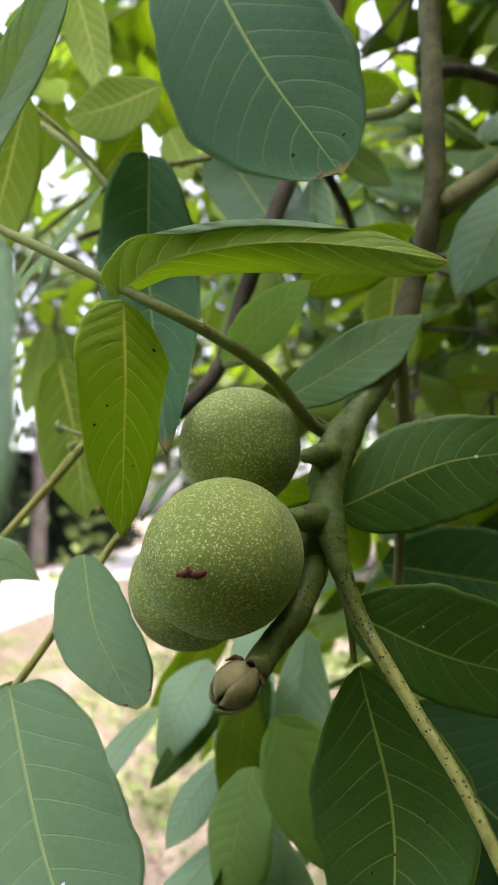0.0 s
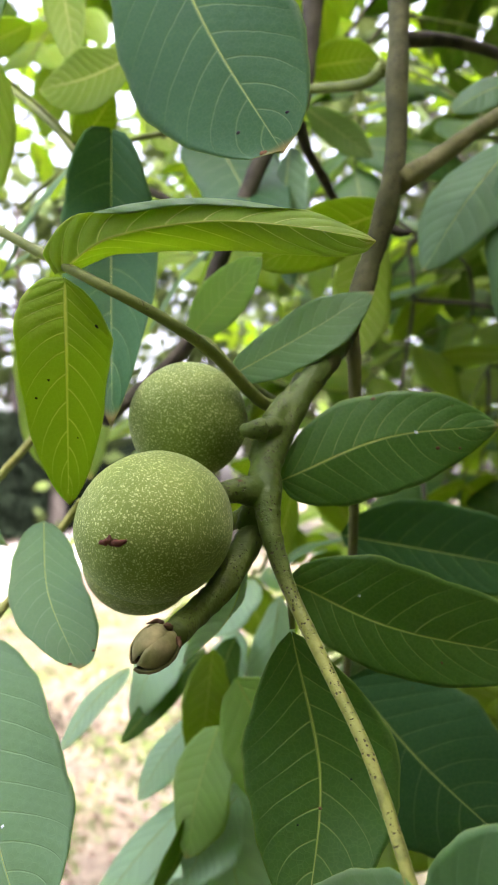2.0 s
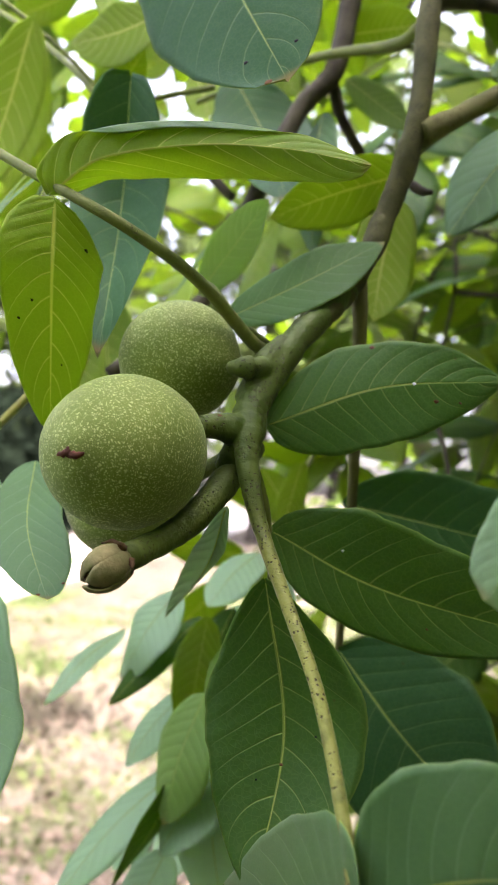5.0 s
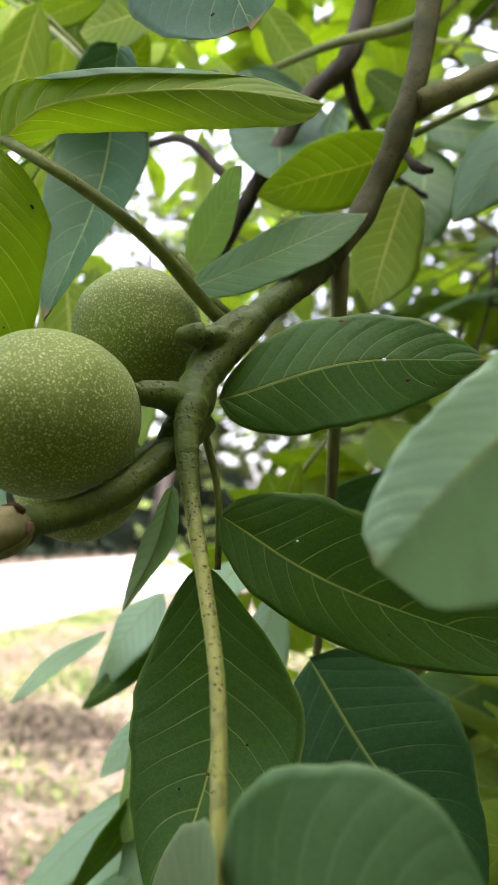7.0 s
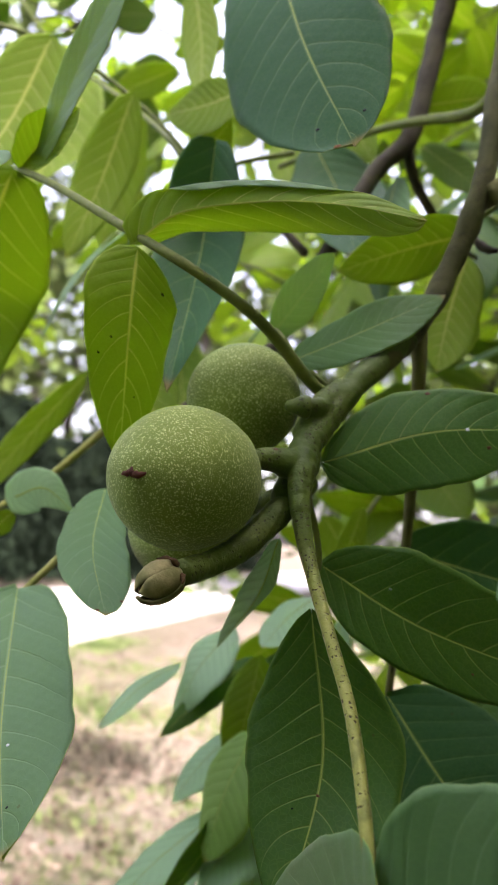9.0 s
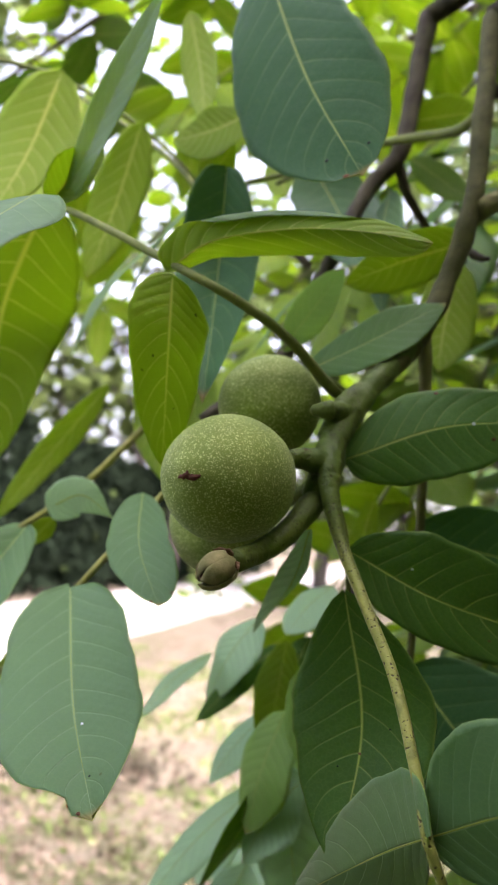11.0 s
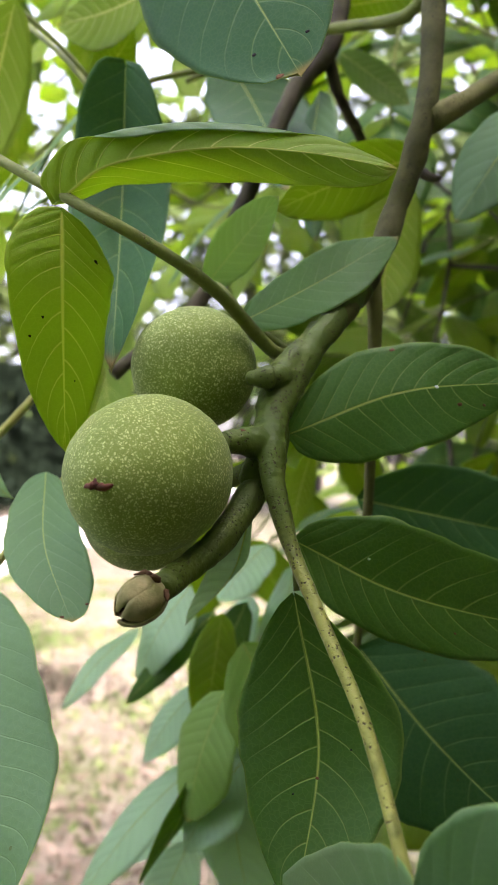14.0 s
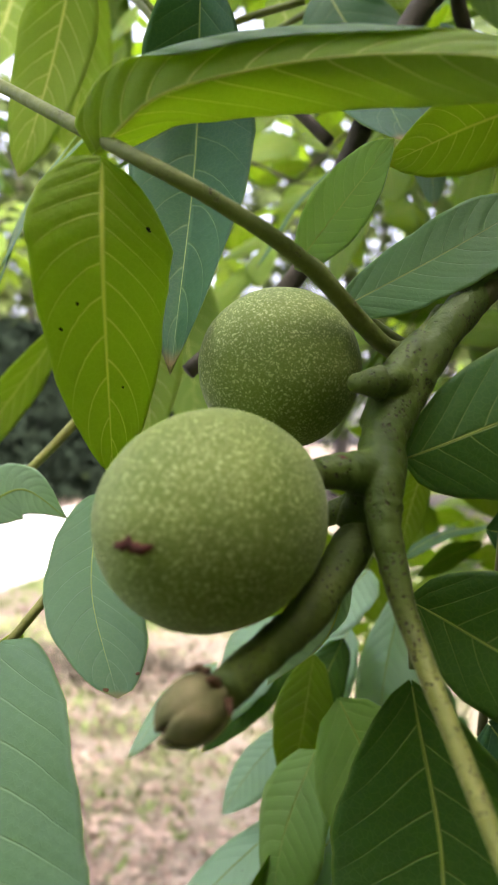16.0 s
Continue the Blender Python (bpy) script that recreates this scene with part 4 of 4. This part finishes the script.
leaf2(leaf_g, (-0.0065, 0.4085, 1.4056), (-0.0313, 0.3862, 1.3499), 0.0197, LIE, SKYLIT, seed=93)
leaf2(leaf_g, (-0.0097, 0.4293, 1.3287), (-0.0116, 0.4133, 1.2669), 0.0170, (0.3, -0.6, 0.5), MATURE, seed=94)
leaf2(leaf_g, (-0.0418, 0.4056, 1.2916), (-0.0665, 0.3812, 1.2536), 0.0144, LIE, SKYLIT, seed=95)

leaf_u = thing("compound_leaf", "sunlit yellow-green walnut leaf hanging in the upper foliage", "leaf", "walnut leaves")
part("rachis", tube([(-0.3605, 0.4792, 1.9513), (-0.2887, 0.4597, 1.8687), (-0.1711, 0.3714, 1.7616), (-0.1063, 0.3242, 1.6982), (-0.0822, 0.3175, 1.6692), (-0.0749, 0.3202, 1.6611)], (0.0013, 0.0015, 0.0017, 0.0018, 0.002, 0.002), 8, 30, 0.05), RACHIS, leaf_u)
part("rachis", tube([(-0.0292, 0.3272, 1.6901), (-0.0666, 0.3343, 1.6871), (-0.1073, 0.3559, 1.6818), (-0.1438, 0.3790, 1.6705)], (0.0016, 0.0015, 0.0014, 0.0012), 8, 20, 0.05), RACHIS, leaf_u)
leaf2(leaf_u, (-0.2826, 0.4968, 1.8795), (-0.2693, 0.4185, 1.7137), 0.033, DOWN, YOUNG, seed=91)
leaf2(leaf_u, (-0.2132, 0.4710, 1.8247), (-0.2402, 0.4981, 1.7056), 0.022, DOWN, YOUNG, seed=92)
leaf2(leaf_u, (-0.1551, 0.4178, 1.8172), (-0.1993, 0.4068, 1.7888), 0.012, DOWN, YOUNG, seed=93)
leaf2(leaf_u, (-0.1151, 0.3424, 1.8207), (-0.0868, 0.3163, 1.7206), 0.013, DOWN, YOUNG, seed=95)
leaf2(leaf_u, (-0.2641, 0.4387, 1.8717), (-0.3173, 0.4208, 1.8387), 0.007, UP, BLOOM_SHEEN, seed=96)
leaf2(leaf_u, (-0.1145, 0.2991, 1.6303), (-0.1330, 0.2702, 1.5525), 0.0075, UP, BLOOM_SHEEN, seed=97)
leaf2(leaf_u, (-0.1047, 0.3307, 1.6310), (-0.1356, 0.3254, 1.6048), 0.008, UP, BLOOM_SHEEN, seed=98)
leaf2(leaf_u, (-0.1995, 0.6000, 1.6692), (-0.1668, 0.6108, 1.5028), 0.036, DOWN, seed=99)
leaf2(leaf_u, (-0.1905, 0.5338, 1.6581), (-0.2057, 0.5279, 1.5821), 0.012, DOWN, seed=100)
leaf2(leaf_u, (-0.1490, 0.3503, 1.5570), (-0.2102, 0.3368, 1.4635), 0.010, DOWN, YOUNG, seed=101)
leaf2(leaf_u, (-0.1309, 0.2715, 1.4676), (-0.1440, 0.2710, 1.4527), 0.006, DOWN, YOUNG, seed=102)
leaf2(leaf_u, (-0.1036, 0.2544, 1.4324), (-0.1500, 0.2545, 1.3733), 0.007, DOWN, YOUNG, seed=103)
leaf2(leaf_u, (-0.0719, 0.4381, 1.7702), (-0.0522, 0.4110, 1.7192), 0.014, DOWN, YOUNG, seed=104)
leaf2(leaf_u, (-0.0404, 0.3046, 1.5225), (-0.0666, 0.3329, 1.4968), 0.016, UP, BLOOM_SHEEN, seed=105)
fruitlets = thing("fruitlet_cluster", "two tiny green fruitlets at the tip of a thin stalk", "fruitlet")
for k, c0 in enumerate(((-0.1117, 0.3337, 1.5460), (-0.1056, 0.3355, 1.5359))):
    bm = bmesh.new()
    bmesh.ops.create_icosphere(bm, subdivisions=3, radius=0.0032 - 0.0007 * k)
    for v in bm.verts:
        v.co = Vector((v.co.x, v.co.y, v.co.z * 1.15)) * (1 + 0.08 * noise.noise(v.co * 600)) + Vector(c0)
    fl = part("fruitlet", bm, HUSK, fruitlets)
    part("stalk", tube((c0, (-0.0845, 0.3001, 1.5357)), (0.0012, 0.0012), 8, 6, 0.1), RACHIS, fl)

# ---- the rest of the crown: whole leaves scattered round the branch ----
def crown_leaf(skin, seed):
    rnd = random.Random(seed)
    lf = thing("compound_leaf", "walnut leaf of seven leaflets deeper in the crown", "leaf", "leaves of the crown")
    pts = [Vector((0, 0, 0)), Vector((0.08, 0, 0.01)), Vector((0.16, 0, 0.0)), Vector((0.24, 0, -0.03))]
    part("rachis", tube(pts, (0.0018, 0.0016, 0.0013, 0.001), 5, 8), RACHIS, lf)
    k = 0
    for x in (0.09, 0.155, 0.225):
        for sgn in (-1, 1):
            k += 1
            b = Vector((x, 0, 0.005 - x * x * 0.4))
            ln = rnd.uniform(0.075, 0.11)
            t = b + Vector((0.35, sgn * 0.9, rnd.uniform(-0.5, 0.1))).normalized() * ln
            leaf2(lf, b, t, ln * 0.24, Vector((rnd.uniform(-0.3, 0.3), 0, 1)), skin, seed=seed * 10 + k, nu=10, nv=3, rib=0)
    leaf2(lf, (0.24, 0, -0.03), (0.35, 0.01, -0.07), 0.027, (0, 0.1, 1), skin, seed=seed * 10 + 9, nu=10, nv=3, rib=0)
    return lf


crown_kinds = [crown_leaf(MATURE, 1), crown_leaf(MATURE, 2), crown_leaf(YOUNG, 3), crown_leaf(YOUNG, 4)]
rnd = random.Random(12)
bases = []


def polar(az, el, d):
    """A place round the nuts' side of the eye: degrees to the right of +y, degrees up, metres."""
    a, e = radians(az), radians(el)
    return Vector((0.04 + d * math.sin(a) * math.cos(e), -0.03 + d * math.cos(a) * math.cos(e), 1.49 + d * math.sin(e)))


far_mass = {"mature": (bmesh.new(), MATURE), "young": (bmesh.new(), YOUNG)}


def scatter(count, az, el, dist, young):
    """Whole leaves at random; the near ones are things, those past arm's length are joined."""
    for _ in range(count):
        d = rnd.uniform(*dist)
        p = polar(rnd.uniform(*az), rnd.uniform(*el), d)
        # Sunlit and shaded looks lie in the skins' colours, picked at random.
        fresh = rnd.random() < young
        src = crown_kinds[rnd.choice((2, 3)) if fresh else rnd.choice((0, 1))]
        bases.append(p)
        m = Matrix.Translation(p) @ pose(0, 0, 0, rnd.uniform(-35, 35), rnd.uniform(-10, 60), rnd.uniform(0, 360))
        if d < 1.0:
            copy_thing(src, m)
            continue
        for ch in src.children:
            me = ch.data.copy()
            me.transform(m)
            if ch.name.startswith("rachis"):
                for f in me.polygons:
                    f.material_index = 2
            far_mass["young" if fresh else "mature"][0].from_mesh(me)
            bpy.data.meshes.remove(me)


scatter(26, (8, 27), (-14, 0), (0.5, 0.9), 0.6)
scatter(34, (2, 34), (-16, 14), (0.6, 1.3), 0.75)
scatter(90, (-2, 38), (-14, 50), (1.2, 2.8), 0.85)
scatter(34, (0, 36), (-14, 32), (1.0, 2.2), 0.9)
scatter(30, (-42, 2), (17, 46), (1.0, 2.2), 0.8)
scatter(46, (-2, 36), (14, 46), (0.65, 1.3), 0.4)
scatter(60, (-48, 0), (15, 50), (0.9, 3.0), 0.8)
# Leaves out of view beside, behind and overhead, added to shade the branch.
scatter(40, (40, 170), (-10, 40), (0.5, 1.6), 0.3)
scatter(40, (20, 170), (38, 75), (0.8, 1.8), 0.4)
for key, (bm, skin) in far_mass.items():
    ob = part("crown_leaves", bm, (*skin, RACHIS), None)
    tagged(ob, "walnut leaves deep in the crown, sunlit look put into their yellow-green colour" if key == "young" else "walnut leaves deep in the crown, shaded look put into their darker green colour", "foliage", "", "stuff")
for k, src in enumerate(crown_kinds):
    src.matrix_basis = Matrix.Translation(polar(10 + 8 * k, 24 + 5 * k, 1.3 + 0.2 * k)) @ pose(0, 0, 0, 10 * k, 30, 80 * k)
    bases.append(src.matrix_basis.translation.copy())


def build_tree():
    """The tree itself: trunk beside the view, limbs through the crown and a thin twig to each leaf."""
    tree = thing("walnut_tree", "old walnut tree whose grey limbs carry the whole crown", "tree", "")
    fork = Vector((1.9, 0.6, 2.1))
    part("trunk", tube(((2.1, 0.5, -0.1), (2.0, 0.55, 0.9), fork), (0.24, 0.19, 0.16), 16, 20, 0.15), TRUNK, tree)
    ends = [Vector((0.0807, 0.2891, 1.7517)), Vector((0.0452, 0.3711, 1.8238)), Vector((0.7, 2.4, 2.5)), Vector((-0.7, 1.7, 2.7)), Vector((0.9, 1.2, 1.6)), Vector((0.9, -0.6, 2.4)), Vector((0.2, -0.2, 2.7)), Vector((1.3, 2.2, 1.9))]
    for az in (8, 19, 31):
        for el in (2, 20, 38):
            ends += [polar(az + el * 0.1, el, 1.0 + 0.02 * az), polar(az + 4, el + 8, 2.2)]
    ends += [polar(az, el, d) for az, el, d in ((-10, 30, 1.3), (-25, 26, 1.8), (-40, 30, 1.5), (-18, 42, 1.9), (-34, 44, 2.2), (60, 10, 1.0), (100, 20, 1.0), (140, 10, 1.0), (150, 60, 1.2))]
    nodes = []
    for k, e in enumerate(ends):
        m1 = fork.lerp(e, 0.45) + Vector((0, 0, 0.35))
        pts = [fork, m1, fork.lerp(e, 0.8) + Vector((0, 0, 0.22)), e]
        r1 = (0.0064, 0.0068)[k] if k < 2 else 0.008
        part("limb", tube(pts, (0.03, 0.016, 0.009, r1 if k < 2 else 0.0035), 8, 24, 0.15), DARK_BARK, tree)
        nodes += spline(pts, 24)[4:]
    grown = list(nodes)
    waiting = sorted(bases, key=lambda b: min((n_ - b).length for n_ in nodes))
    for b in waiting:
        q = min(grown, key=lambda n_: (n_ - b).length)
        side = Vector((0.05, 0.03, 0.1)) * (b - q).length
        part("twig", tube((q, (b + q) / 2 + side, b), (0.0026, 0.0021, 0.0016), 5, 8), DARK_BARK, tree)
        grown += [b, (b + q) / 2 + side]


build_tree()

# ---- conifer row, far trees ----
def blades(name, spots, size, droop, material, label, category, seed):
    """Very many small leaf tufts in one mesh."""
    r = np.random.default_rng(seed)
    n = len(spots)
    p = np.asarray(spots)
    d = r.normal(size=(n, 3))
    d[:, 2] = d[:, 2] * 0.4 - droop
    d /= np.linalg.norm(d, axis=1)[:, None]
    w = np.cross(d, r.normal(size=(n, 3)))
    w /= np.linalg.norm(w, axis=1)[:, None]
    s = size * r.uniform(0.6, 1.4, (n, 1))
    verts = np.stack([p, p + d * s * 0.5 + w * s * 0.28, p + d * s, p + d * s * 0.45 - w * s * 0.28], 1).reshape(-1, 3)
    faces = np.arange(4 * n).reshape(-1, 4)
    me = bpy.data.meshes.new(name)
    me.from_pydata(verts.tolist(), [], faces.tolist())
    me.materials.append(material[0] if isinstance(material, tuple) else material)
    return tagged(new(name, me), label, category, "", "stuff")


def conifer_row():
    r = np.random.default_rng(5)
    spots = []
    for i in range(22):
        y = 3.0 + i * 1.35 + r.uniform(-0.3, 0.3)
        x = -8.3 + r.uniform(-0.3, 0.3)
        h = r.uniform(2.8, 3.6)
        n = 4200
        z = h * (1 - r.uniform(0, 1, n) ** 1.3 * 0.97)
        a = r.uniform(0, 2 * math.pi, n)
        lump = 1 + 0.25 * np.sin(a * 5 + i) + 0.2 * np.sin(z * 7 + i * 2)
        rad = (1.25 * np.clip((h - z) / h + 0.12, 0, 1) ** 0.45) * lump * r.uniform(0.75, 1.05, n)
        spots.append(np.stack([x + rad * np.cos(a), y + rad * np.sin(a), z + 0.15], 1))
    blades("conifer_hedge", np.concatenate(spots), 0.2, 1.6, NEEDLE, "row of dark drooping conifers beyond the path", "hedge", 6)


def far_wood():
    r = np.random.default_rng(8)
    spots = []
    for i in range(34):
        a = radians(-62 + i * 3.6 + r.uniform(-1.5, 1.5))
        d = r.uniform(15, 26)
        x, y = d * math.sin(a), d * math.cos(a)
        h = r.uniform(9, 15)
        if -9.5 < x < -3 and d < 19:
            continue
        tr = thing("far_tree", "tall grey-brown tree trunk at the edge of the wood", "tree", "trees at the edge of the wood")
        b = Vector((x, y, -0.1))
        part("trunk", tube((b, b + Vector((0.1, 0, h * 0.35)), b + Vector((-0.1, 0.1, h * 0.75))), (0.24, 0.18, 0.08), 10, 16, 0.15), TRUNK, tr)
        for k in range(4):
            q = b + Vector((0, 0, h * (0.3 + 0.1 * k)))
            w = r.uniform(0, 6.28)
            part("limb", tube((q, q + Vector((math.cos(w), math.sin(w), 0.6)) * 1.2, q + Vector((math.cos(w), math.sin(w), 1.1)) * 2.2), (0.08, 0.05, 0.02), 6, 8), TRUNK, tr)
        n = 1050
        c = r.normal(size=(14, 3)) * (2.2, 2.2, h * 0.22) + (x, y, h * 0.62)
        spots.append(c[r.integers(0, 14, n)] + r.normal(size=(n, 3)) * 0.75)
    blades("far_foliage", np.concatenate(spots), 0.48, 0.2, WOODS, "light green crowns of the trees at the wood's edge", "foliage", 9)


conifer_row()
far_wood()


def shade_mass():
    """Unseen leaf mass added over, beside and behind the branch, which keeps the sun off it and leaves the view to the
    path open.
    """
    r = np.random.default_rng(15)
    c = [(r.uniform(0.7, 3.6), r.uniform(-3.0, 1.0), r.uniform(2.5, 4.6)) for _ in range(70)]
    for _ in range(170):
        a, e, d = radians(r.uniform(42, 200)), radians(r.uniform(-35, 55)), r.uniform(1.0, 2.4)
        c.append((d * math.sin(a) * math.cos(e), d * math.cos(a) * math.cos(e), 1.5 + d * math.sin(e)))
    for _ in range(150):
        a, e, d = radians(r.uniform(195, 276)), radians(r.uniform(-40, -6)), r.uniform(1.0, 2.4)
        c.append((d * math.sin(a) * math.cos(e), d * math.cos(a) * math.cos(e), 1.5 + d * math.sin(e)))
    c = np.array(c)
    spots = c[r.integers(0, len(c), 32000)] + r.normal(size=(32000, 3)) * 0.22
    spots = spots[np.linalg.norm(spots - (0.05, 0, 1.5), axis=1) > 0.55]
    spots = spots[spots[:, 2] > 0.3]
    blades("crown_foliage", spots, 0.15, 0.3, (UPPER, ), "dense unseen green leaf mass added round the branch to shade it", "foliage", 16)


shade_mass()


# ---- litter and grass on the soil ----
LITTER = simple("dry_leaf_litter", (0.075, 0.052, 0.036), (0.32, 0.25, 0.19), 3.0, 0.9, 0.3, 0.004, 0.15).mat
GRASS = simple("sparse_grass", (0.05, 0.09, 0.02), (0.19, 0.24, 0.08), 2.0, 0.8, 0.2, 0.002, 0.2).mat


def ground_cover():
    r = np.random.default_rng(21)
    n = 16000
    y = 1.6 + 8 * r.uniform(0, 1, n) ** 1.6
    x = -0.55 * y + r.normal(size=n) * (0.35 * y)
    keep = x > -3.2
    spots = np.stack([x, y, np.full(n, 0.035)], 1)[keep]
    blades("leaf_litter", spots, 0.036, 0.0, LITTER, "scattered dry brown leaves and chips on the soil", "leaf litter", 22)
    q = np.array((-1.95, 4.1)) + r.normal(size=(1500, 2)) * (0.30, 0.22)
    blades("leaf_litter", np.concatenate([q, np.full((1500, 1), 0.04)], 1), 0.05, 0.0, DARK_BARK, "dark patch of rotting leaves and bark on the soil", "leaf litter", 24)
    c = np.stack([r.uniform(-3.8, 1.0, 110), r.uniform(1.6, 9.0, 110)], 1)
    p = c[r.integers(0, 110, 15000)] + r.normal(size=(15000, 2)) * 0.2
    p = p[p[:, 0] > -3.75]
    blades("grass", np.concatenate([p, np.full((len(p), 1), 0.0)], 1), 0.05, -1.0, GRASS, "sparse dry green grass tufts on bare soil", "grass", 23)


ground_cover()
